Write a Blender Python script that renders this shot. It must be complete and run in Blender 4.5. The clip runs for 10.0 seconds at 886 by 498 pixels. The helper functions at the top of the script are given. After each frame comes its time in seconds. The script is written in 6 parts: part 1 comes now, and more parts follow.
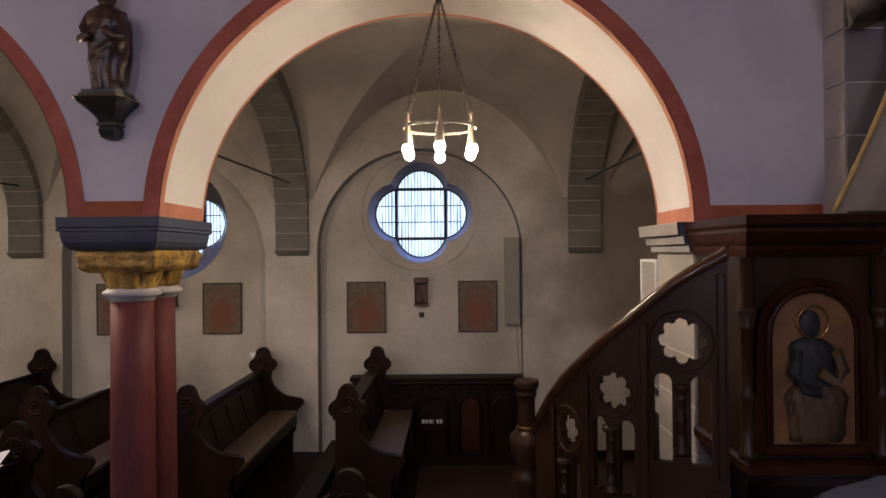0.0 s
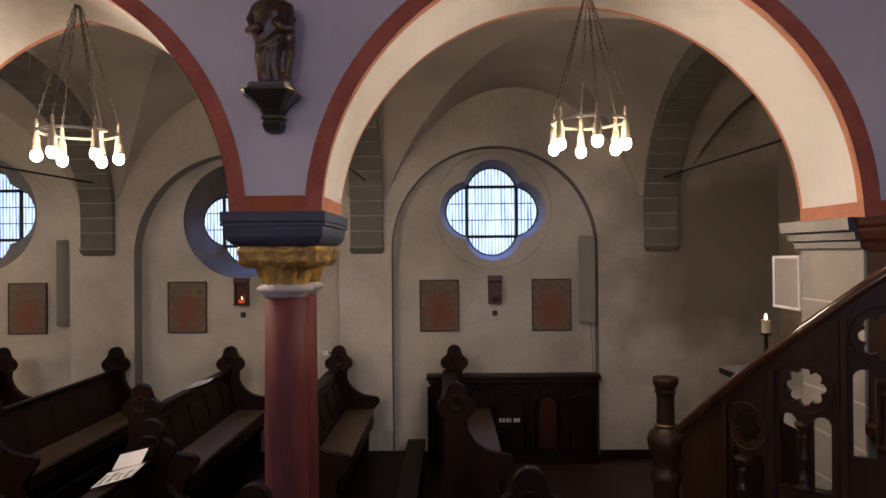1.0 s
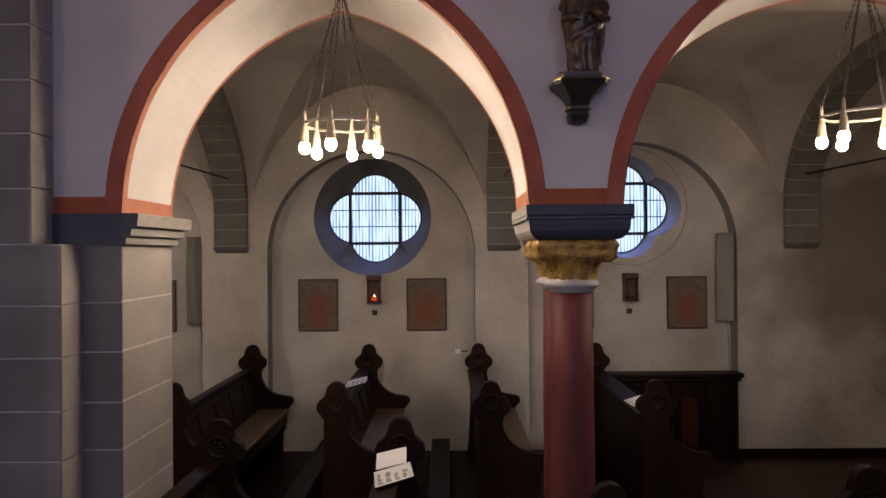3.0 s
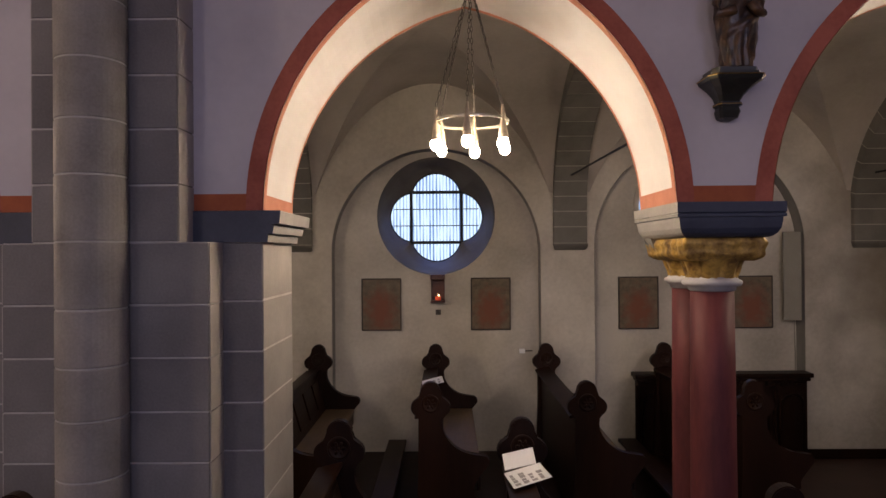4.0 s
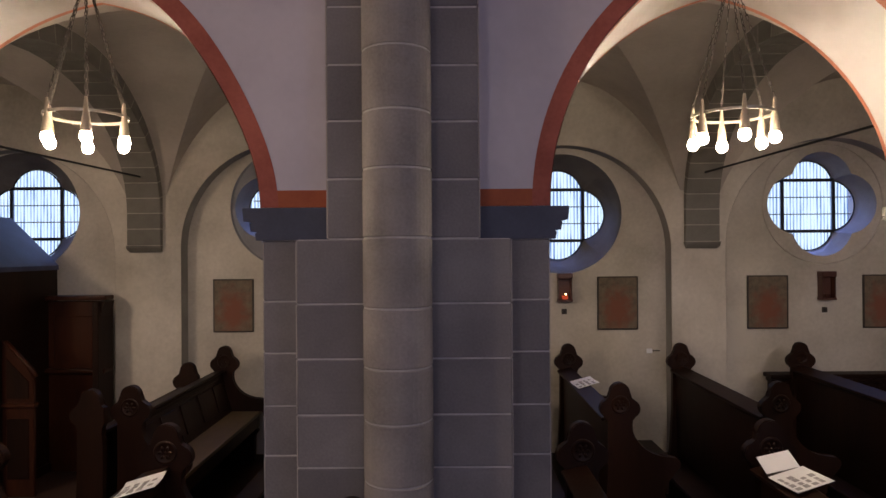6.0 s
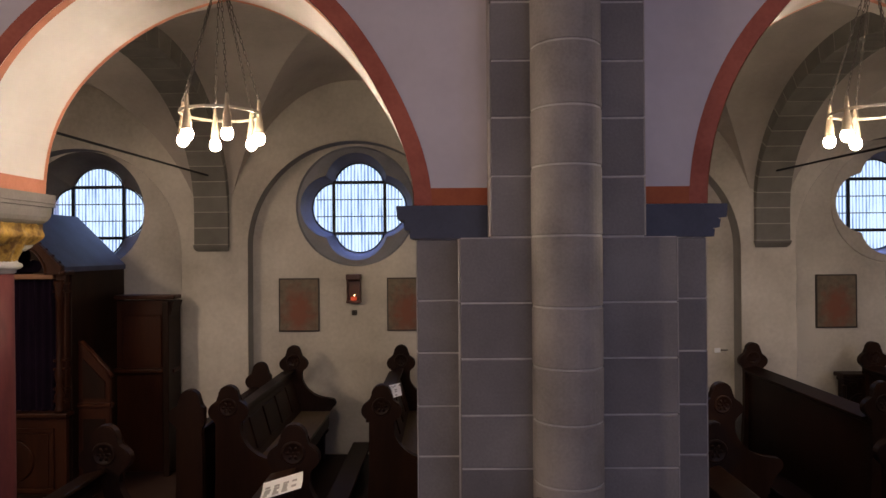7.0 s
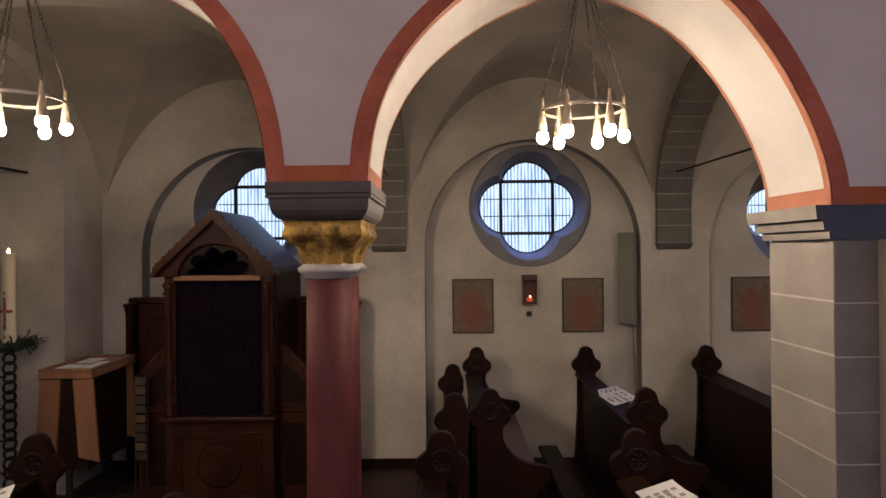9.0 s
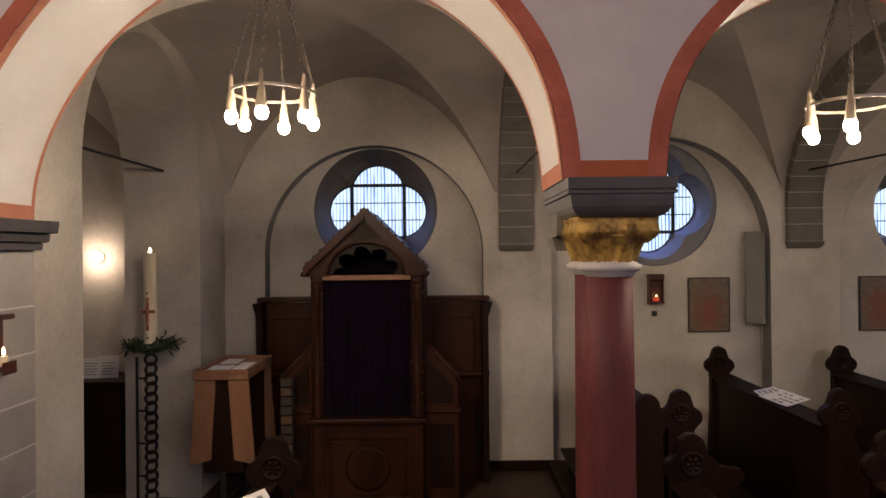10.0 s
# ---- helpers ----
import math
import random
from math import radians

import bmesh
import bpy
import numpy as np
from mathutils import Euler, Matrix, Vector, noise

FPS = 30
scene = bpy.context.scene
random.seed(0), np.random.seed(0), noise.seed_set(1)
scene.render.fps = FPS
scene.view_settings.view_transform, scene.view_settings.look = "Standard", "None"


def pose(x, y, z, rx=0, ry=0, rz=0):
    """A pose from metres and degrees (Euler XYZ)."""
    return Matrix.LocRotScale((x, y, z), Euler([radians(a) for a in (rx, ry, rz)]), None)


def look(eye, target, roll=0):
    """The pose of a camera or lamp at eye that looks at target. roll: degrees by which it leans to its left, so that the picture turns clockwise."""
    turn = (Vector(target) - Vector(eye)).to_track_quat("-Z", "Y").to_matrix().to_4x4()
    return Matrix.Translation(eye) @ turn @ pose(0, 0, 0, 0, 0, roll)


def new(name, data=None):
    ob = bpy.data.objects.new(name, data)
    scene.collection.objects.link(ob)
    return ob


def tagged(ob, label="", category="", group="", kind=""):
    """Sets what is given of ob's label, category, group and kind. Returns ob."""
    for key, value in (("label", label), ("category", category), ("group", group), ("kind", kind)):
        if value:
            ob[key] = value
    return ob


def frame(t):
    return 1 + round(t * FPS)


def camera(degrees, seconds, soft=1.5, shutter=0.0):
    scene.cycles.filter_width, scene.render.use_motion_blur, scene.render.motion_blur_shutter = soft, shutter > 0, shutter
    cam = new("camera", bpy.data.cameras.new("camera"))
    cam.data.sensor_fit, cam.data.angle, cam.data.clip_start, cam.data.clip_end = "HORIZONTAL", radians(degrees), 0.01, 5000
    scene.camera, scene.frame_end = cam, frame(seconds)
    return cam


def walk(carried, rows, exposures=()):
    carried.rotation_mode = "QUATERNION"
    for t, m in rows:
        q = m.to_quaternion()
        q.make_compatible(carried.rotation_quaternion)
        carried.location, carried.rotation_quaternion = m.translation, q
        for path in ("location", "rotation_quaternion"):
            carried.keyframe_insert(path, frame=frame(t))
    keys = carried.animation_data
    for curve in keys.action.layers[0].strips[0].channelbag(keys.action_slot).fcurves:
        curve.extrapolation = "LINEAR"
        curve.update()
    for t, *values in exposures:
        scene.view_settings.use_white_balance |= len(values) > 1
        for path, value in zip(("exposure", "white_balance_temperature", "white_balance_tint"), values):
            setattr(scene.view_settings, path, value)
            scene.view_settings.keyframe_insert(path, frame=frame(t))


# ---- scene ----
cam = camera(66.8, 10.0)
METRES, EYE, TILT, LEAN, TURN = 8.1, 2.2, 0.0, 0.0, 0.75
ROWS = [
    (0, 0, 0, 0, 0.00573, 0.31515, 0.53),
    (0.5, -0.0498, 0.00226876, -0.0011, -0.04584, 0.32088, 0.51),
    (1, -0.1001, 0.00506108, -0.002, -0.12033, 0.32088, 0.48),
    (1.5, -0.146, 0.00680628, -0.0027, -0.15471, 0.29223, 0.51),
    (2, -0.1927, 0.00837696, -0.0039, -0.22347, 0.31515, 0.49),
    (3.5, -0.3222, 0.0179756, -0.0037, -0.29223, 0.27504, 0.46),
    (4, -0.3646, 0.0204188, -0.0043, -0.30942, 0.29223, 0.45),
    (4.5, -0.4047, 0.0232112, -0.0042, -0.32088, 0.29223, 0.44),
    (5, -0.4478, 0.0275742, -0.0041, -0.36672, 0.26931, 0.42),
    (5.5, -0.4892, 0.0310646, -0.0047, -0.38391, 0.27504, 0.42),
    (7, -0.6161, 0.039267, -0.0047, -0.4011, 0.21774, 0.44),
    (7.5, -0.6652, 0.0408377, -0.0045, -0.37245, 0.21201, 0.48),
    (8, -0.7171, 0.0429319, -0.0038, -0.36672, 0.19482, 0.48),
    (8.5, -0.7775, 0.0481675, -0.0031, -0.42975, 0.19482, 0.51),
    (9, -0.841, 0.0544503, -0.0021, -0.44694, 0.18336, 0.52),
    (9.5, -0.9178, 0.0591623, -0.0021, -0.52143, 0.20055, 0.57),
    (10, -0.9991, 0.0661431, -0.0022, -0.55581, 0.22347, 0.56),
]
walk(cam, [(t, pose(0, 0, EYE, TILT, LEAN, TURN) @ pose(METRES * x, METRES * y, METRES * z, 90 + pitch, roll, yaw)) for t, x, y, z, yaw, pitch, roll in ROWS],
     exposures=[(0.0, 0.28), (1.0, 0.16), (2.0, 0.02), (5.0, 0.05), (8.0, 0.03), (9.0, 0.02), (9.5, -0.08), (10.0, 0.13)])

# ---- world, daylight and lamps ----
world = bpy.data.worlds.new("overcast_sky")
scene.world = world
world.use_nodes = True
sky = world.node_tree.nodes.new("ShaderNodeTexSky")
sky.sky_type, sky.sun_disc = "NISHITA", False
sky.sun_elevation, sky.sun_rotation = radians(18), radians(200)
world.node_tree.nodes["Background"].inputs[1].default_value = 0.10
world.node_tree.links.new(sky.outputs[0], world.node_tree.nodes["Background"].inputs[0])

sun = new("sun", bpy.data.lights.new("sun", "SUN"))
sun.data.energy, sun.data.angle, sun.data.color = 0.8, radians(15), (1.0, 0.96, 0.9)
sun.matrix_world = pose(0, 0, 20, 62, 0, 20)

# chandelier centres (their bulbs give the light) under the arcade arches: x, z of the ring
RINGS = [(-0.06, 2.88), (-2.83, 2.85), (-6.14, 2.87), (-8.92, 2.952)]
RING_Y = 3.66
# tall windows of the opposite nave wall: x of each
NAVE_WINDOWS = (-10.0, -6.5, -3.0, 0.5)
WINDOW_WATTS = (8.0, 25.0, 38.0, 54.0)
for wx, watts in zip(NAVE_WINDOWS, WINDOW_WATTS):
    lamp = new("nave_window_light", bpy.data.lights.new("nave_window_light", "AREA"))
    lamp.data.shape, lamp.data.size, lamp.data.size_y = "RECTANGLE", 1.1, 2.6
    lamp.data.energy, lamp.data.color = watts, (0.66, 0.62, 0.95)
    lamp.matrix_world = look((wx, -4.95, 3.7), (wx, 0, 2.2))
# an unseen warm lamp, added over the west end of the nave
nave_fill = new("nave_west_fill", bpy.data.lights.new("nave_west_fill", "POINT"))
nave_fill.data.energy, nave_fill.data.color, nave_fill.data.shadow_soft_size = 240.0, (1.0, 0.72, 0.50), 0.2
nave_fill.location = (-10.6, -0.6, 3.9)
wall_lamp = new("wall_lamp_light", bpy.data.lights.new("wall_lamp_light", "POINT"))
wall_lamp.data.energy, wall_lamp.data.color, wall_lamp.data.shadow_soft_size = 5.0, (1.0, 0.75, 0.58), 0.06
wall_lamp.location = (-11.55, 6.98, 2.16)


# ---- materials ----
def material(name, base, rough=0.7, metal=0.0, dark=None, scale=3.0, fine=60.0, bump=0.15, spread=0.5, stretch=(1, 1, 1), vary=0.0, coat=0.0, grain=0.4, shine=0.5):
    """Two scales of mottling between base and dark, with fine relief."""
    m = bpy.data.materials.new(name)
    m.use_nodes = True
    n, l = m.node_tree.nodes, m.node_tree.links
    b = n["Principled BSDF"]
    b.inputs["Roughness"].default_value, b.inputs["Metallic"].default_value = rough, metal
    b.inputs["Coat Weight"].default_value = coat
    b.inputs["Specular IOR Level"].default_value = shine
    dark = dark or tuple(0.72 * c for c in base)
    tex, mp = n.new("ShaderNodeTexCoord"), n.new("ShaderNodeMapping")
    geo = n.new("ShaderNodeNewGeometry")
    mp.inputs["Scale"].default_value = stretch
    l.new(geo.outputs["Position"], mp.inputs["Vector"])
    big, small = n.new("ShaderNodeTexNoise"), n.new("ShaderNodeTexNoise")
    big.inputs["Scale"].default_value, big.inputs["Detail"].default_value = scale, 6
    small.inputs["Scale"].default_value, small.inputs["Detail"].default_value = fine, 4
    for t in (big, small):
        l.new(mp.outputs[0], t.inputs["Vector"])
    add = n.new("ShaderNodeMath")
    add.operation = "MULTIPLY_ADD"
    l.new(small.outputs["Fac"], add.inputs[0])
    add.inputs[1].default_value = grain
    l.new(big.outputs["Fac"], add.inputs[2])
    ramp = n.new("ShaderNodeValToRGB")
    mid = 0.48 + 0.5 * grain
    ramp.color_ramp.elements[0].position, ramp.color_ramp.elements[1].position = mid - spread / 2, mid + spread / 2
    ramp.color_ramp.elements[0].color, ramp.color_ramp.elements[1].color = (*dark, 1), (*base, 1)
    l.new(add.outputs[0], ramp.inputs[0])
    colour = ramp.outputs[0]
    if vary:
        info, hsv, rng = n.new("ShaderNodeObjectInfo"), n.new("ShaderNodeHueSaturation"), n.new("ShaderNodeMapRange")
        rng.inputs["To Min"].default_value, rng.inputs["To Max"].default_value = 1 - vary, 1 + vary
        l.new(info.outputs["Random"], rng.inputs["Value"])
        l.new(rng.outputs[0], hsv.inputs["Value"])
        l.new(colour, hsv.inputs["Color"])
        colour = hsv.outputs[0]
    l.new(colour, b.inputs["Base Color"])
    if bump:
        bp = n.new("ShaderNodeBump")
        bp.inputs["Strength"].default_value, bp.inputs["Distance"].default_value = bump, 0.01
        l.new(add.outputs[0], bp.inputs["Height"])
        l.new(bp.outputs[0], b.inputs["Normal"])
    return m


def glowing(name, colour, strength):
    m = bpy.data.materials.new(name)
    m.use_nodes = True
    b = m.node_tree.nodes["Principled BSDF"]
    b.inputs["Base Color"].default_value = (*colour, 1)
    b.inputs["Emission Color"].default_value = (*colour, 1)
    b.inputs["Emission Strength"].default_value = strength
    return m


def reeded_glass():
    """Clear pane with vertical reeds that streak what is seen through it."""
    m = bpy.data.materials.new("reeded_glass")
    m.use_nodes = True
    n, l = m.node_tree.nodes, m.node_tree.links
    n.remove(n["Principled BSDF"])
    geo, sep = n.new("ShaderNodeNewGeometry"), n.new("ShaderNodeSeparateXYZ")
    l.new(geo.outputs["Position"], sep.inputs[0])
    mul, sine = n.new("ShaderNodeMath"), n.new("ShaderNodeMath")
    mul.operation, mul.inputs[1].default_value = "MULTIPLY", 2 * math.pi / 0.037
    l.new(sep.outputs["X"], mul.inputs[0])
    sine.operation = "SINE"
    l.new(mul.outputs[0], sine.inputs[0])
    nz, mp = n.new("ShaderNodeTexNoise"), n.new("ShaderNodeMapping")
    mp.inputs["Scale"].default_value = (30, 1, 2.2)
    nz.inputs["Scale"].default_value = 1.0
    l.new(geo.outputs["Position"], mp.inputs[0])
    l.new(mp.outputs[0], nz.inputs["Vector"])
    ma = n.new("ShaderNodeMath")
    ma.operation, ma.inputs[1].default_value = "MULTIPLY_ADD", 1.4
    l.new(nz.outputs["Fac"], ma.inputs[0])
    half = n.new("ShaderNodeMath")
    half.operation, half.inputs[1].default_value = "MULTIPLY", 0.32
    l.new(sine.outputs[0], half.inputs[0])
    l.new(half.outputs[0], ma.inputs[2])
    ramp = n.new("ShaderNodeValToRGB")
    ramp.color_ramp.elements[0].position, ramp.color_ramp.elements[0].color = 0.26, (0.22, 0.30, 0.50, 1)
    ramp.color_ramp.elements[1].position, ramp.color_ramp.elements[1].color = 0.80, (1, 1, 1, 1)
    l.new(ma.outputs[0], ramp.inputs[0])
    tr, gl, mix = n.new("ShaderNodeBsdfTransparent"), n.new("ShaderNodeBsdfGlossy"), n.new("ShaderNodeMixShader")
    gl.inputs["Roughness"].default_value = 0.35
    l.new(ramp.outputs[0], tr.inputs[0])
    mix.inputs[0].default_value = 0.02
    l.new(tr.outputs[0], mix.inputs[1])
    l.new(gl.outputs[0], mix.inputs[2])
    l.new(mix.outputs[0], n["Material Output"].inputs[0])
    return m


PLASTER = material("aged_lime_plaster", (0.68, 0.63, 0.56), 0.9, dark=(0.38, 0.345, 0.295), scale=1.1, fine=26, bump=0.25, spread=0.40, grain=0.22)
# weak light on the east end wall is put into this darker plaster
DIM_END_PLASTER = material("dim_end_plaster", (0.46, 0.39, 0.32), 0.92, dark=(0.27, 0.22, 0.175), scale=1.4, fine=26, bump=0.25, spread=0.5, grain=0.16)
NAVE_PLASTER = material("nave_lime_plaster", (0.645, 0.61, 0.655), 0.9, dark=(0.47, 0.445, 0.49), scale=1.6, fine=30, bump=0.2, spread=0.5, grain=0.16)
VAULT = material("vault_plaster", (0.57, 0.515, 0.465), 0.92, dark=(0.34, 0.30, 0.265), scale=1.2, fine=24, bump=0.25, spread=0.5, grain=0.16)
RED_PAINT = material("red_wall_paint", (0.47, 0.138, 0.095), 0.85, dark=(0.31, 0.08, 0.056), scale=4.5, fine=50, spread=0.42)
SALMON = material("salmon_wall_paint", (0.52, 0.22, 0.14), 0.85, dark=(0.42, 0.165, 0.10), scale=9, fine=70)
ORANGE_RED = material("orange_red_wall_paint", (0.42, 0.12, 0.05), 0.85, dark=(0.33, 0.085, 0.04), scale=9, fine=70)
STONE = material("grey_basalt_stone", (0.24, 0.227, 0.226), 0.85, dark=(0.15, 0.141, 0.142), scale=2.6, fine=90, bump=0.3, vary=0.15)
SHAFT_STONE = material("grey_shaft_stone", (0.34, 0.315, 0.295), 0.8, dark=(0.195, 0.18, 0.172), scale=4, fine=80, bump=0.3, vary=0.08)
MORTAR = material("light_mortar", (0.56, 0.54, 0.525), 0.95, dark=(0.36, 0.345, 0.34), scale=8)
REVEAL_MORTAR = material("white_reveal_mortar", (0.70, 0.67, 0.64), 0.95, dark=(0.55, 0.53, 0.50), scale=8)
RIB_STONE = material("rib_stone", (0.20, 0.19, 0.17), 0.9, dark=(0.145, 0.135, 0.12), scale=6, fine=80, bump=0.3, vary=0.12)
RIB_MORTAR = material("rib_mortar", (0.44, 0.42, 0.37), 0.95)
BLUE_PAINT = material("navy_painted_stone", (0.055, 0.066, 0.105), 0.55, dark=(0.035, 0.042, 0.07), scale=7, fine=60)
DARK_PAINT = material("dark_grey_painted_stone", (0.085, 0.08, 0.085), 0.55, dark=(0.055, 0.05, 0.055), scale=7, fine=60)
SPLAY_STONE = material("dark_grey_splay_stone", (0.165, 0.15, 0.132), 0.9, dark=(0.11, 0.10, 0.088), scale=5, fine=70)
SPLAY_BLUE = material("blue_grey_splay_paint", (0.26, 0.26, 0.29), 0.85, dark=(0.19, 0.19, 0.21), scale=5, fine=70)
SPLAY_PALE = material("pale_blue_splay_paint", (0.37, 0.36, 0.375), 0.85, dark=(0.27, 0.262, 0.27), scale=5, fine=70)
NICHE_GREY = material("grey_niche_paint", (0.30, 0.29, 0.28), 0.9, dark=(0.22, 0.21, 0.205), scale=4, fine=50)
PALE_STONE = material("whitewash_and_lit_edge_stone", (0.44, 0.41, 0.385), 0.85, dark=(0.34, 0.315, 0.295), scale=4, fine=60, vary=0.06)
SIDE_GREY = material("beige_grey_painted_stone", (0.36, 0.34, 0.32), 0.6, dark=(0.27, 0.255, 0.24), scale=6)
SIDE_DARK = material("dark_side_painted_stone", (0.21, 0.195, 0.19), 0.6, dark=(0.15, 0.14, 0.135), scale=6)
GREY_PAINT = material("pale_grey_painted_stone", (0.50, 0.49, 0.50), 0.6, dark=(0.38, 0.37, 0.38), scale=6)
GOLD = material("worn_gilding", (0.60, 0.385, 0.095), 0.5, 0.35, dark=(0.15, 0.08, 0.03), scale=11, fine=60, bump=0.6, spread=0.30)
RED_MARBLE = material("polished_red_stone", (0.175, 0.045, 0.046), 0.6, dark=(0.085, 0.023, 0.027), scale=7, fine=50, bump=0.08, stretch=(1, 1, 0.25), shine=0.3)
WOOD = material("dark_oak", (0.0205, 0.0076, 0.0036), 0.48, dark=(0.0075, 0.003, 0.0018), scale=4, fine=30, bump=0.2, stretch=(1, 1, 0.15), vary=0.15, coat=0.0, shine=0.16)
SEAT_WOOD = material("worn_seat_wood", (0.15, 0.10, 0.055), 0.5, dark=(0.085, 0.055, 0.03), scale=5, fine=40, stretch=(1, 0.2, 1))
BROWN_WOOD = material("brown_oak", (0.056, 0.0175, 0.0082), 0.38, dark=(0.019, 0.0062, 0.0034), scale=5, fine=35, stretch=(1, 1, 0.2), bump=0.2, shine=0.18)
PULPIT_WOOD = material("pulpit_oak", (0.052, 0.025, 0.013), 0.35, dark=(0.017, 0.0082, 0.0046), scale=5, fine=35, stretch=(1, 1, 0.2), bump=0.2, shine=0.25)
ORANGE_WOOD = material("light_beech", (0.28, 0.135, 0.07), 0.5, dark=(0.19, 0.09, 0.045), scale=5, fine=40, stretch=(1, 1, 0.2))
CURTAIN = material("dark_purple_cloth", (0.0085, 0.0034, 0.0115), 0.95, dark=(0.0042, 0.0017, 0.006), scale=6, fine=120, shine=0.1)
FLOOR = material("dark_red_tiles", (0.06, 0.031, 0.025), 0.55, dark=(0.034, 0.018, 0.015), scale=3, fine=50, vary=0.15)
IRON = material("dark_iron", (0.035, 0.032, 0.03), 0.5, 0.6)
CHAIN = material("dull_chain_metal", (0.10, 0.085, 0.07), 0.5, 0.5)
LEAD = material("black_window_bar", (0.012, 0.013, 0.02), 0.6)
BRASS = material("aged_brass", (0.50, 0.33, 0.12), 0.35, 1.0)
BAND_BRASS = material("dull_brass", (0.26, 0.16, 0.055), 0.45, 0.8, dark=(0.10, 0.06, 0.025))
PALE_METAL = material("pale_lacquered_metal", (0.40, 0.36, 0.28), 0.4, 0.3)
CREAM = material("cream_socket", (0.48, 0.40, 0.28), 0.5)
WAX = material("cream_wax", (0.80, 0.71, 0.52), 0.5, dark=(0.72, 0.62, 0.44))
GREEN = material("fir_green", (0.05, 0.075, 0.035), 0.8, vary=0.2)
FRAME_WOOD = material("dark_frame_wood", (0.045, 0.035, 0.028), 0.5)
STATUE_MAT = material("dark_polychrome_wood", (0.085, 0.042, 0.020), 0.30, dark=(0.014, 0.011, 0.012), scale=17, fine=60, spread=0.3, bump=0.4)
CONSOLE_MAT = material("dark_green_painted_wood", (0.035, 0.035, 0.03), 0.4, dark=(0.015, 0.018, 0.016), scale=12)
PAPER = material("white_paper", (0.87, 0.87, 0.88), 0.8, dark=(0.80, 0.80, 0.81))
INK = material("printed_ink", (0.42, 0.41, 0.42), 0.8)
CLOTH = material("white_altar_cloth", (0.62, 0.60, 0.58), 0.9)
SPEAKER = material("grey_speaker_cloth", (0.30, 0.285, 0.25), 0.9, dark=(0.25, 0.235, 0.205))
ROOF_DAYLIT = material("blue_daylit_wood", (0.048, 0.060, 0.135), 0.5, dark=(0.025, 0.032, 0.075), scale=5)
OCHRE = material("ochre_panel_paint", (0.27, 0.13, 0.042), 0.6, dark=(0.13, 0.06, 0.02), scale=9)
ROBE_BLUE = material("dull_blue_paint", (0.022, 0.025, 0.027), 0.6)
ROBE_PALE = material("pale_ochre_paint", (0.115, 0.068, 0.026), 0.6, dark=(0.05, 0.028, 0.014), scale=14)
RAIL_WOOD = material("polished_rail_wood", (0.10, 0.043, 0.019), 0.24, dark=(0.045, 0.019, 0.009), scale=6, fine=40, bump=0.05, coat=0.3)
DRAPE = material("pale_ochre_cloth", (0.36, 0.31, 0.24), 0.9, dark=(0.27, 0.23, 0.18), scale=4)
DRAPE_GOLD = material("gold_braid", (0.60, 0.42, 0.15), 0.5, 0.3)
HEM_MAT = material("weathered_grey_carving", (0.30, 0.28, 0.24), 0.7, dark=(0.10, 0.09, 0.085), scale=8, spread=0.4)
GLASS = reeded_glass()
BULB = glowing("lit_bulb", (1.0, 0.795, 0.585), 225.0)
GLOBE = glowing("lit_frosted_globe", (1.0, 0.82, 0.62), 22.0)
FLAME = glowing("candle_flame", (1.0, 0.72, 0.35), 14.0)
RED_GLOW = glowing("red_lantern_glass", (0.75, 0.10, 0.04), 0.35)
RED_BOX = material("red_lantern_paint", (0.085, 0.027, 0.017), 0.45)


def overcast():
    """Pale blue daylight, brighter towards the zenith."""
    m = glowing("overcast_daylight", (0.56, 0.72, 1.0), 1.0)
    n, l = m.node_tree.nodes, m.node_tree.links
    geo, sep, rng = n.new("ShaderNodeNewGeometry"), n.new("ShaderNodeSeparateXYZ"), n.new("ShaderNodeMapRange")
    l.new(geo.outputs["Position"], sep.inputs[0])
    l.new(sep.outputs["Z"], rng.inputs["Value"])
    rng.inputs["From Min"].default_value, rng.inputs["From Max"].default_value = 4.0, 9.0
    rng.inputs["To Min"].default_value, rng.inputs["To Max"].default_value = 1.3, 9.5
    l.new(rng.outputs[0], n["Principled BSDF"].inputs["Emission Strength"])
    mix, tint = n.new("ShaderNodeMix"), n.new("ShaderNodeMapRange")
    mix.data_type = "RGBA"
    tint.inputs["From Min"].default_value, tint.inputs["From Max"].default_value = 4.0, 6.0
    l.new(sep.outputs["Z"], tint.inputs["Value"])
    l.new(tint.outputs[0], mix.inputs["Factor"])
    mix.inputs[6].default_value, mix.inputs[7].default_value = (0.62, 0.79, 1.0, 1), (0.27, 0.38, 1.0, 1)
    l.new(mix.outputs[2], n["Principled BSDF"].inputs["Emission Color"])
    n["Principled BSDF"].inputs["Base Color"].default_value = (0, 0, 0, 1)
    return m


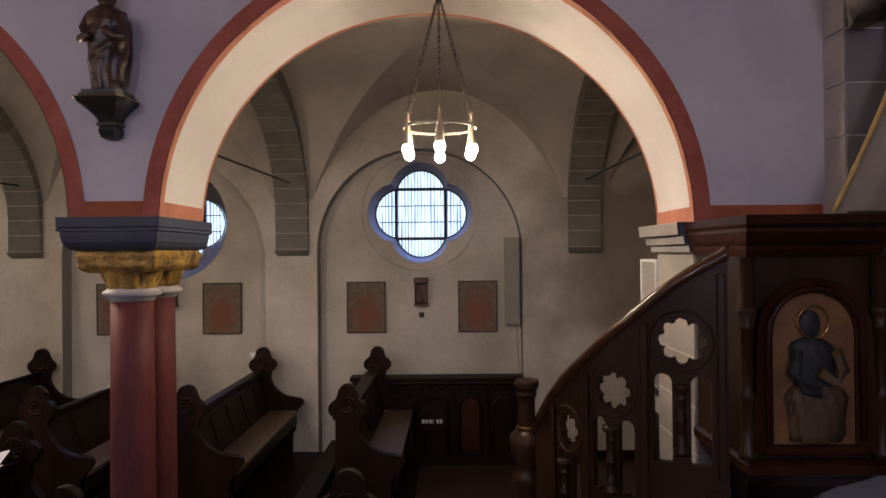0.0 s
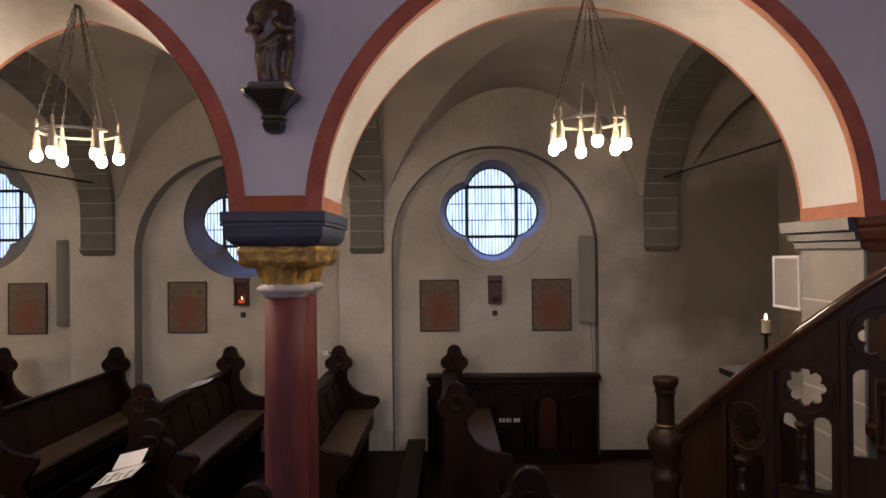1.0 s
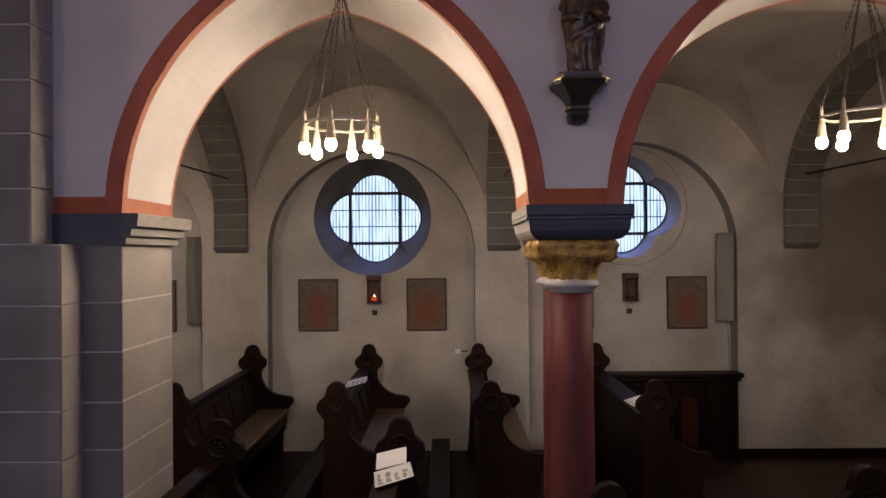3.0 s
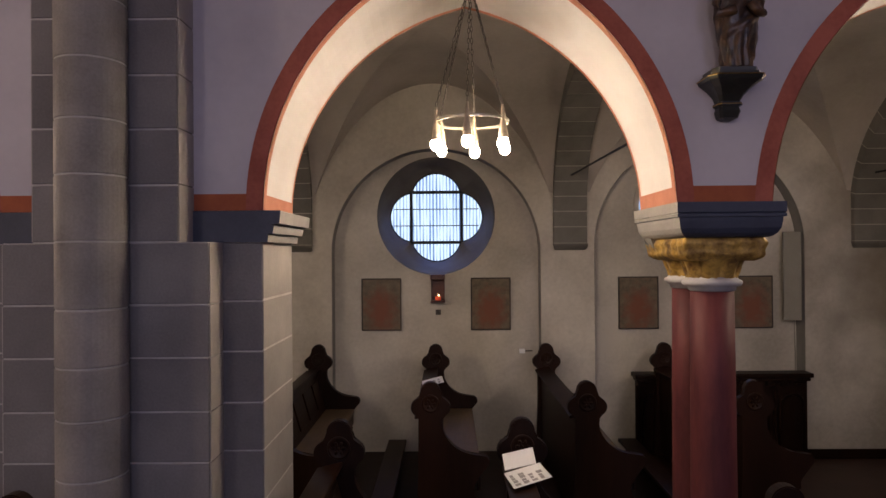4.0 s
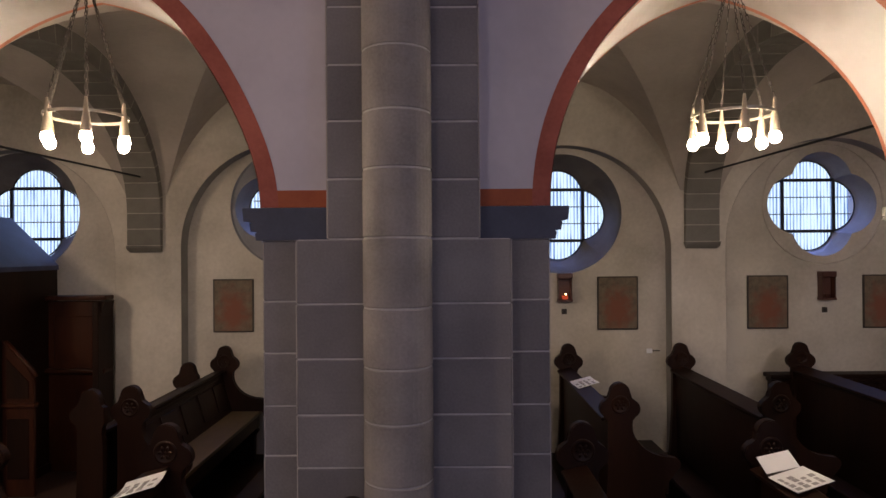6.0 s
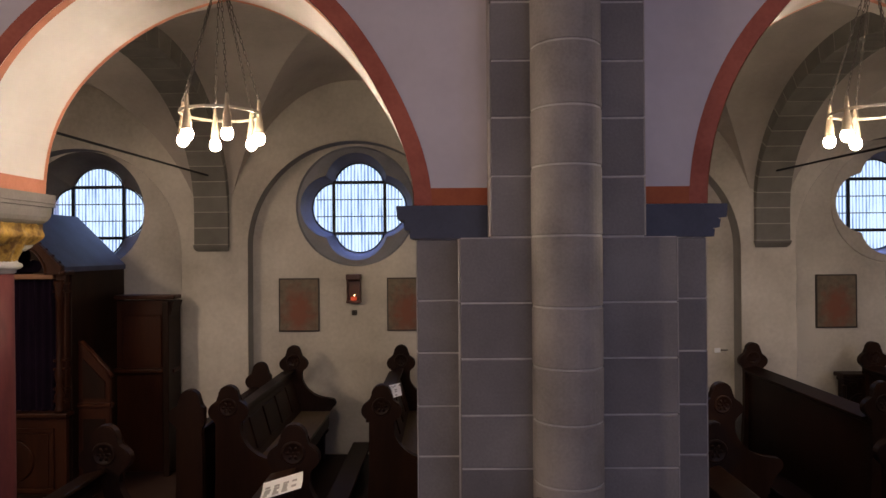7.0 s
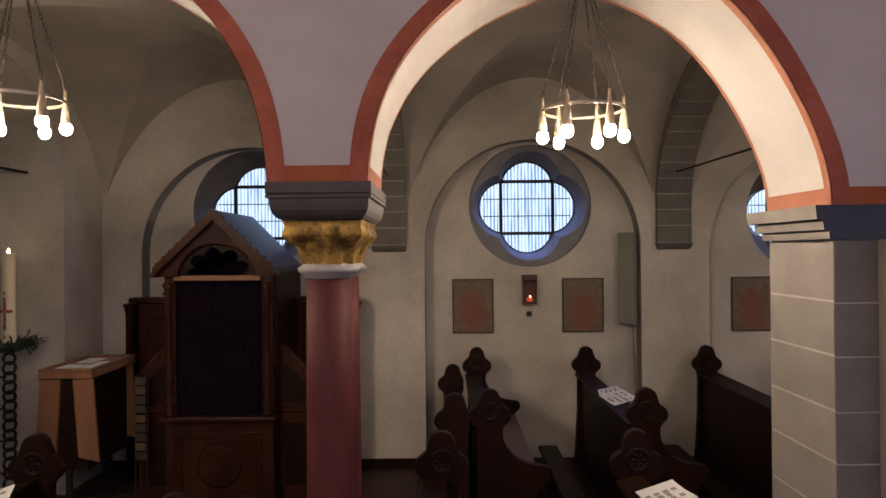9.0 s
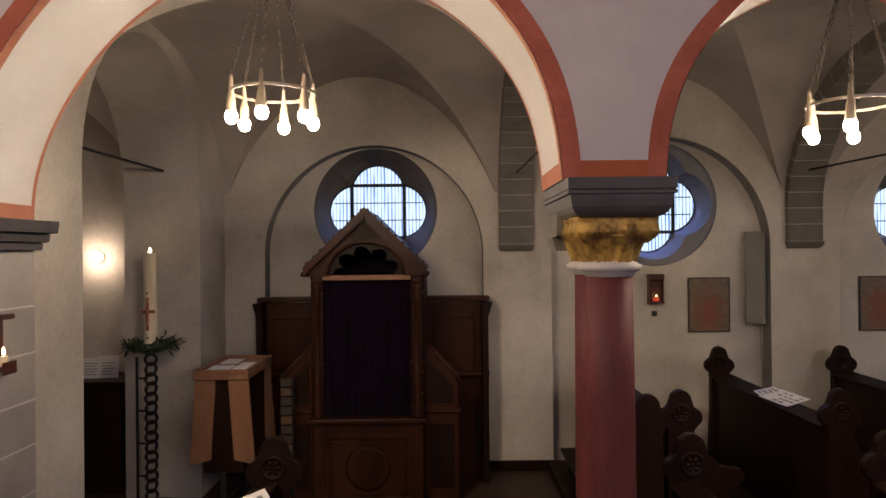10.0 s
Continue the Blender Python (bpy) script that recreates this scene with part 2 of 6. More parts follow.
def faded_picture():
    """A dull brown ground with a soft faded red mass in its lower middle."""
    m = material("faded_station_painting", (0.20, 0.155, 0.11), 0.75, dark=(0.12, 0.095, 0.07), scale=14, fine=60, spread=0.35)
    n, l = m.node_tree.nodes, m.node_tree.links
    ramp = next(k for k in n if k.bl_idname == "ShaderNodeValToRGB")
    tex, mp, gr = n.new("ShaderNodeTexCoord"), n.new("ShaderNodeMapping"), n.new("ShaderNodeTexGradient")
    gr.gradient_type = "SPHERICAL"
    mp.inputs["Location"].default_value, mp.inputs["Scale"].default_value = (0, 0, 0.20), (4.3, 5.2, 3.0)
    l.new(tex.outputs["Object"], mp.inputs["Vector"])
    info, wob, nz = n.new("ShaderNodeObjectInfo"), n.new("ShaderNodeVectorMath"), n.new("ShaderNodeTexNoise")
    nz.inputs["Scale"].default_value, nz.inputs["Detail"].default_value, nz.noise_dimensions = 15.0, 4, "4D"
    l.new(tex.outputs["Object"], nz.inputs["Vector"])
    mul = n.new("ShaderNodeMath")
    mul.operation, mul.inputs[1].default_value = "MULTIPLY", 40.0
    l.new(info.outputs["Random"], mul.inputs[0])
    l.new(mul.outputs[0], nz.inputs["W"])
    l.new(mp.outputs[0], gr.inputs["Vector"])
    mix_f = n.new("ShaderNodeMath")
    mix_f.operation, mix_f.inputs[1].default_value = "MULTIPLY_ADD", 1.1
    l.new(nz.outputs["Fac"], mix_f.inputs[0])
    l.new(gr.outputs["Fac"], mix_f.inputs[2])
    soft = n.new("ShaderNodeMapRange")
    soft.inputs["From Min"].default_value, soft.inputs["From Max"].default_value = 0.64, 1.28
    l.new(mix_f.outputs[0], soft.inputs["Value"])
    mix = n.new("ShaderNodeMix")
    mix.data_type = "RGBA"
    l.new(soft.outputs[0], mix.inputs["Factor"])
    l.new(ramp.outputs[0], mix.inputs[6])
    mix.inputs[7].default_value = (0.215, 0.080, 0.050, 1)
    l.new(mix.outputs[2], n["Principled BSDF"].inputs["Base Color"])
    return m


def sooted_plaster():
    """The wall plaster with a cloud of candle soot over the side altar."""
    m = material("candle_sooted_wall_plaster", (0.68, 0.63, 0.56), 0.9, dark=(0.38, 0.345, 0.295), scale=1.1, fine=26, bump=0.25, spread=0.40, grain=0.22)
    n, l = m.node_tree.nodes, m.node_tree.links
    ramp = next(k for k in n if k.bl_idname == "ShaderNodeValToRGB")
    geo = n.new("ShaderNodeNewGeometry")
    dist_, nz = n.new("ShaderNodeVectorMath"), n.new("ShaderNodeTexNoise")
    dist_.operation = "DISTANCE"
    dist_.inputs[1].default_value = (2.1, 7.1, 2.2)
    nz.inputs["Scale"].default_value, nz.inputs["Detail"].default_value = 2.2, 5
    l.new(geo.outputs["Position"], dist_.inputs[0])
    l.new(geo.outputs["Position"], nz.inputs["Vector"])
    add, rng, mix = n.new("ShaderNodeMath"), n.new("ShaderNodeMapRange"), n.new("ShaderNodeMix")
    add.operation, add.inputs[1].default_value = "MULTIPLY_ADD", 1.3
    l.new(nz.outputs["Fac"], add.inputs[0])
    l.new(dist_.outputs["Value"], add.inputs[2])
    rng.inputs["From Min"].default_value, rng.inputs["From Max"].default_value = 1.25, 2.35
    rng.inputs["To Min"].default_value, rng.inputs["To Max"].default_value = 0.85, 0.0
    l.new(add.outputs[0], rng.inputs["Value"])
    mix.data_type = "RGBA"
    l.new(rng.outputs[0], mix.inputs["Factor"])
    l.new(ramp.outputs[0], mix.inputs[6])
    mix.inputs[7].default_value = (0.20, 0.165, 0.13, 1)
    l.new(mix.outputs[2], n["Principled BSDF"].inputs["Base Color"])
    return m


def soot_and_shade_soffit():
    """Cream white limewash of the arch soffits; uneven soot and painted-in shade over each chandelier."""
    m = material("white_soffit_limewash", (0.72, 0.695, 0.685), 0.9, dark=(0.585, 0.56, 0.55), scale=1.8, fine=28, bump=0.2, spread=0.5, grain=0.16)
    n, l = m.node_tree.nodes, m.node_tree.links
    ramp = next(k for k in n if k.bl_idname == "ShaderNodeValToRGB")
    geo, nz = n.new("ShaderNodeNewGeometry"), n.new("ShaderNodeTexNoise")
    nz.inputs["Scale"].default_value, nz.inputs["Detail"].default_value = 2.6, 5
    l.new(geo.outputs["Position"], nz.inputs["Vector"])
    near = None
    for x, z in RINGS:
        d = n.new("ShaderNodeVectorMath")
        d.operation = "DISTANCE"
        d.inputs[1].default_value = (x, RING_Y, z + 0.72)
        l.new(geo.outputs["Position"], d.inputs[0])
        if near is None:
            near = d.outputs["Value"]
        else:
            low = n.new("ShaderNodeMath")
            low.operation = "MINIMUM"
            l.new(near, low.inputs[0])
            l.new(d.outputs["Value"], low.inputs[1])
            near = low.outputs[0]
    add, rng, mix = n.new("ShaderNodeMath"), n.new("ShaderNodeMapRange"), n.new("ShaderNodeMix")
    add.operation, add.inputs[1].default_value = "MULTIPLY_ADD", 0.7
    l.new(nz.outputs["Fac"], add.inputs[0])
    l.new(near, add.inputs[2])
    rng.inputs["From Min"].default_value, rng.inputs["From Max"].default_value = 0.45, 1.0
    rng.inputs["To Min"].default_value, rng.inputs["To Max"].default_value = 0.8, 0.0
    l.new(add.outputs[0], rng.inputs["Value"])
    mix.data_type = "RGBA"
    l.new(rng.outputs[0], mix.inputs["Factor"])
    l.new(ramp.outputs[0], mix.inputs[6])
    mix.inputs[7].default_value = (0.33, 0.285, 0.235, 1)
    l.new(mix.outputs[2], n["Principled BSDF"].inputs["Base Color"])
    return m


SOFFIT = soot_and_shade_soffit()
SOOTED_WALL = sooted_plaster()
OUTSIDE = overcast()
PICTURE_SOFT = faded_picture()


# ---- helpers for meshes ----
def part(name, bm, mat, parent=None, label="", smooth=False):
    """Links a bmesh as one mesh object, under a thing if parent is given."""
    bmesh.ops.recalc_face_normals(bm, faces=bm.faces)
    me = bpy.data.meshes.new(name)
    bm.to_mesh(me)
    bm.free()
    if smooth:
        for p in me.polygons:
            p.use_smooth = True
    for m in mat if isinstance(mat, (list, tuple)) else [mat]:
        me.materials.append(m)
    ob = new(name, me)
    if parent:
        ob.parent = parent
    if label:
        tagged(ob, label)
    return ob


def thing(name, label, category, m=None, group="", kind=""):
    ob = new(name)
    ob.empty_display_size = 0.1
    if m:
        ob.matrix_basis = m
    return tagged(ob, label, category, group, kind)


def box(x0, x1, y0, y1, z0, z1, bevel=0.0, bm=None, seg=1):
    own = bmesh.new()
    bmesh.ops.create_cube(own, size=1, matrix=Matrix.LocRotScale(((x0 + x1) / 2, (y0 + y1) / 2, (z0 + z1) / 2), None, (abs(x1 - x0), abs(y1 - y0), abs(z1 - z0))))
    if bevel:
        bmesh.ops.bevel(own, geom=own.edges[:], offset=bevel, segments=seg, affect="EDGES", profile=0.6)
    return merge(bm, own)


def merge(bm, own, m=None):
    """Adds own to bm (or returns own), moved by m."""
    if m is not None:
        bmesh.ops.transform(own, matrix=m, verts=own.verts)
    if bm is None:
        return own
    me = bpy.data.meshes.new("joint")
    own.to_mesh(me)
    own.free()
    bm.from_mesh(me)
    bpy.data.meshes.remove(me)
    return bm


def lathe(profile, n=24, centre=(0, 0, 0), bm=None, a0=0.0, a1=2 * math.pi):
    """profile: (r, z) upwards, turned about z."""
    own = bmesh.new()
    full = abs(a1 - a0 - 2 * math.pi) < 1e-6
    k = n if full else n + 1
    rings = []
    for r, z in profile:
        rings.append([own.verts.new((centre[0] + max(r, 1e-4) * math.cos(a0 + (a1 - a0) * i / n), centre[1] + max(r, 1e-4) * math.sin(a0 + (a1 - a0) * i / n), centre[2] + z)) for i in range(k)])
    for a, b in zip(rings, rings[1:]):
        for i in range(n):
            j = (i + 1) % k
            own.faces.new((a[i], a[j], b[j], b[i]))
    if full:
        own.faces.new(rings[0][::-1])
        own.faces.new(rings[-1])
    return merge(bm, own)


def extrude_profile(points, depth, axis="y", at=0.0, bm=None, bevel=0.0):
    """A closed outline (a, b) in the plane across axis, made depth thick from at on."""
    own = bmesh.new()
    put = {"y": lambda a, b, d: (a, d, b), "x": lambda a, b, d: (d, a, b), "z": lambda a, b, d: (a, b, d)}[axis]
    lo = [own.verts.new(put(a, b, at)) for a, b in points]
    hi = [own.verts.new(put(a, b, at + depth)) for a, b in points]
    f0, f1 = own.faces.new(lo), own.faces.new(hi[::-1])
    for i in range(len(points)):
        j = (i + 1) % len(points)
        own.faces.new((lo[i], hi[i], hi[j], lo[j]))
    if bevel:
        rim = [e for e in own.edges if (e in f0.edges[:] or e in f1.edges[:])]
        bmesh.ops.bevel(own, geom=rim, offset=bevel, segments=2, affect="EDGES")
    return merge(bm, own)


def tube(points, r, n=8, bm=None, cyclic=False):
    own = bmesh.new()
    pts = [Vector(p) for p in points]
    rings = []
    for i, p in enumerate(pts):
        a = pts[i - 1] if (i > 0 or cyclic) else p
        b = pts[(i + 1) % len(pts)] if (i + 1 < len(pts) or cyclic) else p
        d = (b - a).normalized()
        side = d.cross(Vector((0, 0, 1)) if abs(d.z) < 0.9 else Vector((0, 1, 0))).normalized()
        up = side.cross(d)
        rings.append([own.verts.new(p + r * (math.cos(2 * math.pi * k / n) * side + math.sin(2 * math.pi * k / n) * up)) for k in range(n)])
    loop = list(zip(rings, rings[1:])) + ([(rings[-1], rings[0])] if cyclic else [])
    for a, b in loop:
        for k in range(n):
            own.faces.new((a[k], a[(k + 1) % n], b[(k + 1) % n], b[k]))
    if not cyclic:
        own.faces.new(rings[0][::-1])
        own.faces.new(rings[-1])
    return merge(bm, own)


def arch_points(xa, xb, zc, n=40, point=0.0, grow=0.0):
    """The arc from xa over the crown to xb, springing at zc. point: how far the two centres lie apart (0: a round arch), or that and how far the haunches lean along x. grow: how far outside it runs."""
    point, lean = point if isinstance(point, tuple) else (point, 0.0)
    c, r = (xa + xb) / 2, (xb - xa) / 2
    R = r * (1 + point) + grow
    last = math.acos(point * r / R)
    half = [(c + point * r - R * math.cos(last * i / (n // 2)), zc + R * math.sin(last * i / (n // 2))) for i in range(n // 2 + 1)]
    return [(x + lean * math.sin(math.pi * min(1, (z - zc) / (1.25 * r))) ** 2, z) for x, z in half + [(2 * c - x, z) for x, z in half[-2::-1]]]


def arched_wall(y0, y1, x0, x1, ztop, openings, bases, sink=None):
    """A wall from y0 to y1 with round-headed openings (xa, xb, zc, foot). bases: foot of each solid stretch between. sink: how much flatter each arch is at y1."""
    bm = bmesh.new()

    def quad(*ps):
        bm.faces.new([bm.verts.new(p) for p in ps])

    edges = [x0] + [v for o in openings for v in o[:2]] + [x1]
    for k, zb in enumerate(bases):
        a, b = edges[2 * k], edges[2 * k + 1]
        for y in (y0, y1):
            quad((a, y, zb), (b, y, zb), (b, y, ztop), (a, y, ztop))
        quad((a, y0, zb), (b, y0, zb), (b, y1, zb), (a, y1, zb))
    quad((x0, y0, bases[0]), (x0, y1, bases[0]), (x0, y1, ztop), (x0, y0, ztop))
    quad((x1, y0, bases[-1]), (x1, y1, bases[-1]), (x1, y1, ztop), (x1, y0, ztop))
    for k, (xa, xb, zc, *point) in enumerate(openings):
        for x, foot in ((xa, bases[k]), (xb, bases[k + 1])):
            if foot < zc:
                quad((x, y0, foot), (x, y1, foot), (x, y1, zc), (x, y0, zc))
        pts = [(x, max(z, bases[k] if x < (xa + xb) / 2 else bases[k + 1])) if sink else (x, z) for x, z in arch_points(xa, xb, zc, 56, *point)]
        low = [(x, zc + (z - zc) * (sink[k] if sink and z > zc + 0.15 else 1)) for x, z in pts]
        for (ax, az), (bx, bz), (_, cz), (_, dz) in zip(pts, pts[1:], low, low[1:]):
            quad((ax, y0, az), (bx, y0, bz), (bx, y0, ztop), (ax, y0, ztop))
            quad((ax, y1, cz), (bx, y1, dz), (bx, y1, ztop), (ax, y1, ztop))
            quad((ax, y0, az), (bx, y0, bz), (bx, y1, dz), (ax, y1, cz))
    quad((x0, y0, ztop), (x1, y0, ztop), (x1, y1, ztop), (x0, y1, ztop))
    bmesh.ops.remove_doubles(bm, verts=bm.verts, dist=1e-4)
    return bm


def setting(ob, label, category):
    return tagged(ob, label, category, kind="structure")


# ---- structure ----
FRONT, BACK = 3.28, 3.86         # faces of the arcade wall
WALL, NICHE = 7.13, 7.31         # face of the aisle wall, back of its niches
COLUMNS = (-1.655, -7.362)
PIER_C = -4.48
# arcade openings: xa, xb, springing, how pointed (and how far the haunches lean)
ARCHES = [(-10.205, -7.595, 2.385, (0.0, 0.045)), (-7.163, -5.14, 2.36, (0.2, -0.042)), (-3.825, -1.882, 2.37, 0.30), (-1.44, 1.18, 2.335, 0.0)]

SINK = (0.98, 0.975, 0.94, 0.945)  # each arch is a little flatter on the aisle side

floor = setting(part("floor", box(-16, 6, -5.2, 9.0, -0.25, 0.0), FLOOR), "dark red-brown tiled church floor in deep shade", "floor")
wall_n = setting(part("wall_arcade", arched_wall(FRONT, BACK, -16, 6, 7.2, ARCHES, [2.36, 2.485, 2.37, 2.39, 2.34], SINK), NAVE_PLASTER),
                 "white plastered nave wall with round painted arches", "wall")


wall_n.data.materials.append(SOFFIT)
for p in wall_n.data.polygons:
    p.material_index = 1 if abs(p.normal.y) < 0.5 else 0


def strip_mesh(pairs):
    bm = bmesh.new()
    for inner, outer in pairs:
        for (a, b), (p, q) in zip(zip(inner, inner[1:]), zip(outer, outer[1:])):
            bm.faces.new([bm.verts.new(v) for v in (a, b, q, p)])
    return bm


def painted_bands(xa, xb, zc, point, fa, fb, sink):
    """The red border on the wall's face round one arch, and the salmon lines on its soffit."""
    y = FRONT - 0.003
    full = lambda g, y: [(x, y, max(z, fa if x < (xa + xb) / 2 else fb)) for x, z in [(xa - g, min(fa, zc))] + arch_points(xa, xb, zc, 56, point, g) + [(xb + g, min(fb, zc))]]
    border = strip_mesh([(full(0, y), full(0.08, y)), (full(0, y), full(0, FRONT))])
    part("painted_border", border, RED_PAINT, wall_n, "dull red painted border round the arch")
    e = -0.004
    slope = lambda y: 1 + (sink - 1) * (y - FRONT) / (BACK - FRONT)
    bent = lambda y: [(x, y, zc + (z - zc) * slope(y) if z > zc else z) for x, y, z in full(e, y)]
    lines = strip_mesh([(bent(FRONT - 0.003), bent(FRONT + 0.045)), (bent(BACK + 0.002), bent(BACK - 0.025))])
    part("soffit_line", lines, SALMON, wall_n, "salmon painted line along the soffit")
    foot = bmesh.new()
    p, lean = point if isinstance(point, tuple) else (point, 0.0)
    c, r = (xa + xb) / 2, (xb - xa) / 2

    def edge(z, side):
        """x of the soffit at height z, a touch inside it."""
        d = max(0.0, z - zc)
        return c + side * (math.sqrt((r * (1 + p) - 0.0025) ** 2 - d * d) - p * r) + lean * math.sin(math.pi * min(1, d / (1.25 * r))) ** 2
    for f, k in ((fa, -1), (fb, 1)):
        foot.faces.new([foot.verts.new(v) for v in ((edge(f, k), FRONT - 0.003, f), (edge(f, k), BACK, f), (edge(f + 0.075, k), BACK, f + 0.075), (edge(f + 0.075, k), FRONT - 0.003, f + 0.075))])
    part("soffit_foot", foot, SALMON, wall_n)


FEET = [(2.36, 2.485), (2.485, 2.37), (2.37, 2.39), (2.39, 2.34)]
for arch_, (fa, fb), sink in zip(ARCHES, FEET, SINK):
    painted_bands(*arch_, fa, fb, sink)
for a, b, z in ((-1.835, -1.49, 2.39), (-7.55, -7.19, 2.485), (-5.09, -4.80, 2.37), (-4.155, -3.88, 2.37), (1.25, 1.80, 2.34), (-11.0, -10.30, 2.36)):
    part("painted_border", box(a, b, FRONT - 0.0018, FRONT + 0.01, z, z + 0.078), ORANGE_RED, wall_n)


def polar_quatrefoil(a, r=0.278, e=0.238):
    """Distance from the middle to the rim of four circles, in the direction a; the upper and lower one stand closer in."""
    best = 0
    for k in range(4):
        b = a - k * math.pi / 2
        d = e - 0.024 * (k % 2)
        q = r * r - (d * math.sin(b)) ** 2
        if q > 0:
            best = max(best, d * math.cos(b) + math.sqrt(q))
    return best


NICHES = [(-0.345, 2.64, "flat"), (-3.083, 2.555, "round"), (-5.95, 2.646, "flower"), (-8.81, 2.615, "round")]
HALF = 1.09
SPRINGS = {-0.345: 2.22, -3.083: 2.16, -5.95: 2.215, -8.81: 2.16}
aisle = arched_wall(WALL, NICHE, -16, 6, 4.3, [(c - HALF, c + HALF, SPRINGS[c]) for c, _, _ in NICHES[::-1]], [0] * 5)
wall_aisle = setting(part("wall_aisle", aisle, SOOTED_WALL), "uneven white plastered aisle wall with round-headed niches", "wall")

for c, zc, style in NICHES:
    bm = bmesh.new()
    n = 192
    rect = (-1.2, 1.2, -zc, 1.5)

    def to_rect(a):
        ca, sa = math.cos(a), math.sin(a)
        k = min((rect[1] / ca if ca > 1e-9 else rect[0] / ca if ca < -1e-9 else 1e9), (rect[3] / sa if sa > 1e-9 else rect[2] / sa if sa < -1e-9 else 1e9))
        return k
    angles = sorted([2 * math.pi * i / n for i in range(n)] + [math.atan2(v, u) % (2 * math.pi) for u in rect[:2] for v in rect[2:]])
    if style == "round":
        rims = [(NICHE, lambda a: 0.63), (NICHE + 0.03, lambda a: 0.612), (7.50, lambda a: 0.4 * 0.60 + 0.6 * (polar_quatrefoil(a) + 0.03)), (7.585, lambda a: polar_quatrefoil(a) + 0.014), (7.62, lambda a: polar_quatrefoil(a) + 0.002)]
    elif style == "flower":
        rims = [(NICHE, lambda a: 0.632), (NICHE + 0.025, lambda a: 0.615), (NICHE + 0.03, lambda a: polar_quatrefoil(a, 0.33, 0.262)), (7.56, lambda a: polar_quatrefoil(a) + 0.02), (7.62, lambda a: polar_quatrefoil(a) + 0.002)]
    else:
        rims = [(NICHE, lambda a: 0.638), (NICHE + 0.012, lambda a: 0.634), (NICHE + 0.012, lambda a: 0.627), (NICHE, lambda a: 0.622), (NICHE + 0.004, lambda a: polar_quatrefoil(a, 0.318, 0.255)), (7.56, lambda a: polar_quatrefoil(a) + 0.02), (7.62, lambda a: polar_quatrefoil(a) + 0.002)]
    split = 1 if style != "flat" else 5
    loops = [[bm.verts.new((c + to_rect(a) * math.cos(a), NICHE, zc + to_rect(a) * math.sin(a))) for a in angles]]
    for y, f in rims[:split]:
        loops.append([bm.verts.new((c + f(a) * math.cos(a), y, zc + f(a) * math.sin(a))) for a in angles])
    for p, q in zip(loops, loops[1:]):
        for i in range(len(angles)):
            j = (i + 1) % len(angles)
            bm.faces.new((p[i], p[j], q[j], q[i]))
    part("niche_back", bm, PLASTER, wall_aisle)
    bm = bmesh.new()
    loops = [[bm.verts.new((c + f(a) * math.cos(a), y, zc + f(a) * math.sin(a))) for a in angles] for y, f in rims[split - 1:]]
    for p, q in zip(loops, loops[1:]):
        for i in range(len(angles)):
            j = (i + 1) % len(angles)
            bm.faces.new((p[i], p[j], q[j], q[i]))
    part("window_splay", bm, {"round": SPLAY_STONE, "flower": SPLAY_BLUE, "flat": SPLAY_PALE}[style], wall_aisle, "grey splayed window surround")
    # grey painted reveal of the niche
    bm = bmesh.new()
    e = 0.003
    line = [(c - HALF + e, 0.0)] + arch_points(c - HALF + e, c + HALF - e, SPRINGS[c], 56) + [(c + HALF - e, 0.0)]
    for (ax, az), (bx, bz) in zip(line, line[1:]):
        bm.faces.new([bm.verts.new(v) for v in ((ax, WALL + 0.004, az), (bx, WALL + 0.004, bz), (bx, NICHE, bz), (ax, NICHE, az))])
    part("niche_reveal", bm, NICHE_GREY, wall_aisle, "grey painted niche reveal")
    # window: pane and bars
    win = setting(thing("window_quatrefoil", "quatrefoil church window of reeded glass with black iron bars", "window", Matrix.Translation((c, 7.60, zc))), "", "")
    pane = bmesh.new()
    pane.faces.new([pane.verts.new((polar_quatrefoil(2 * math.pi * i / 160) * math.cos(2 * math.pi * i / 160), 0.012, polar_quatrefoil(2 * math.pi * i / 160) * math.sin(2 * math.pi * i / 160))) for i in range(160)])
    p = part("pane", pane, GLASS, win, "reeded clear glass")
    p.visible_shadow = False
    for s in (-1, 1):
        part("bar", box(-0.279, 0.279, -0.02, 0.008, s * 0.279 - 0.017, s * 0.279 + 0.017, 0.003), LEAD, win)
        part("bar", box(s * 0.279 - 0.017, s * 0.279 + 0.017, -0.018, 0.008, -0.279, 0.279, 0.003), LEAD, win)
        part("bar", box(-0.47, 0.47, -0.004, 0.009, s * 0.092 - 0.005, s * 0.092 + 0.005), LEAD, win)
    rim = tube([((polar_quatrefoil(2 * math.pi * i / 120) - 0.004) * math.cos(2 * math.pi * i / 120), 0.004, (polar_quatrefoil(2 * math.pi * i / 120) - 0.004) * math.sin(2 * math.pi * i / 120)) for i in range(120)], 0.008, 6, cyclic=True)
    part("rim", rim, LEAD, win)

for a, b in ((-10.30, -9.9), (-7.72, -7.04), (-4.86, -4.173), (-1.993, -1.435), (0.745, 2.64)):
    setting(part("baseboard", box(a, b, WALL - 0.022, WALL - 0.001, 0.0, 0.10, 0.005), WOOD), "dark brown baseboard along the aisle wall", "baseboard")
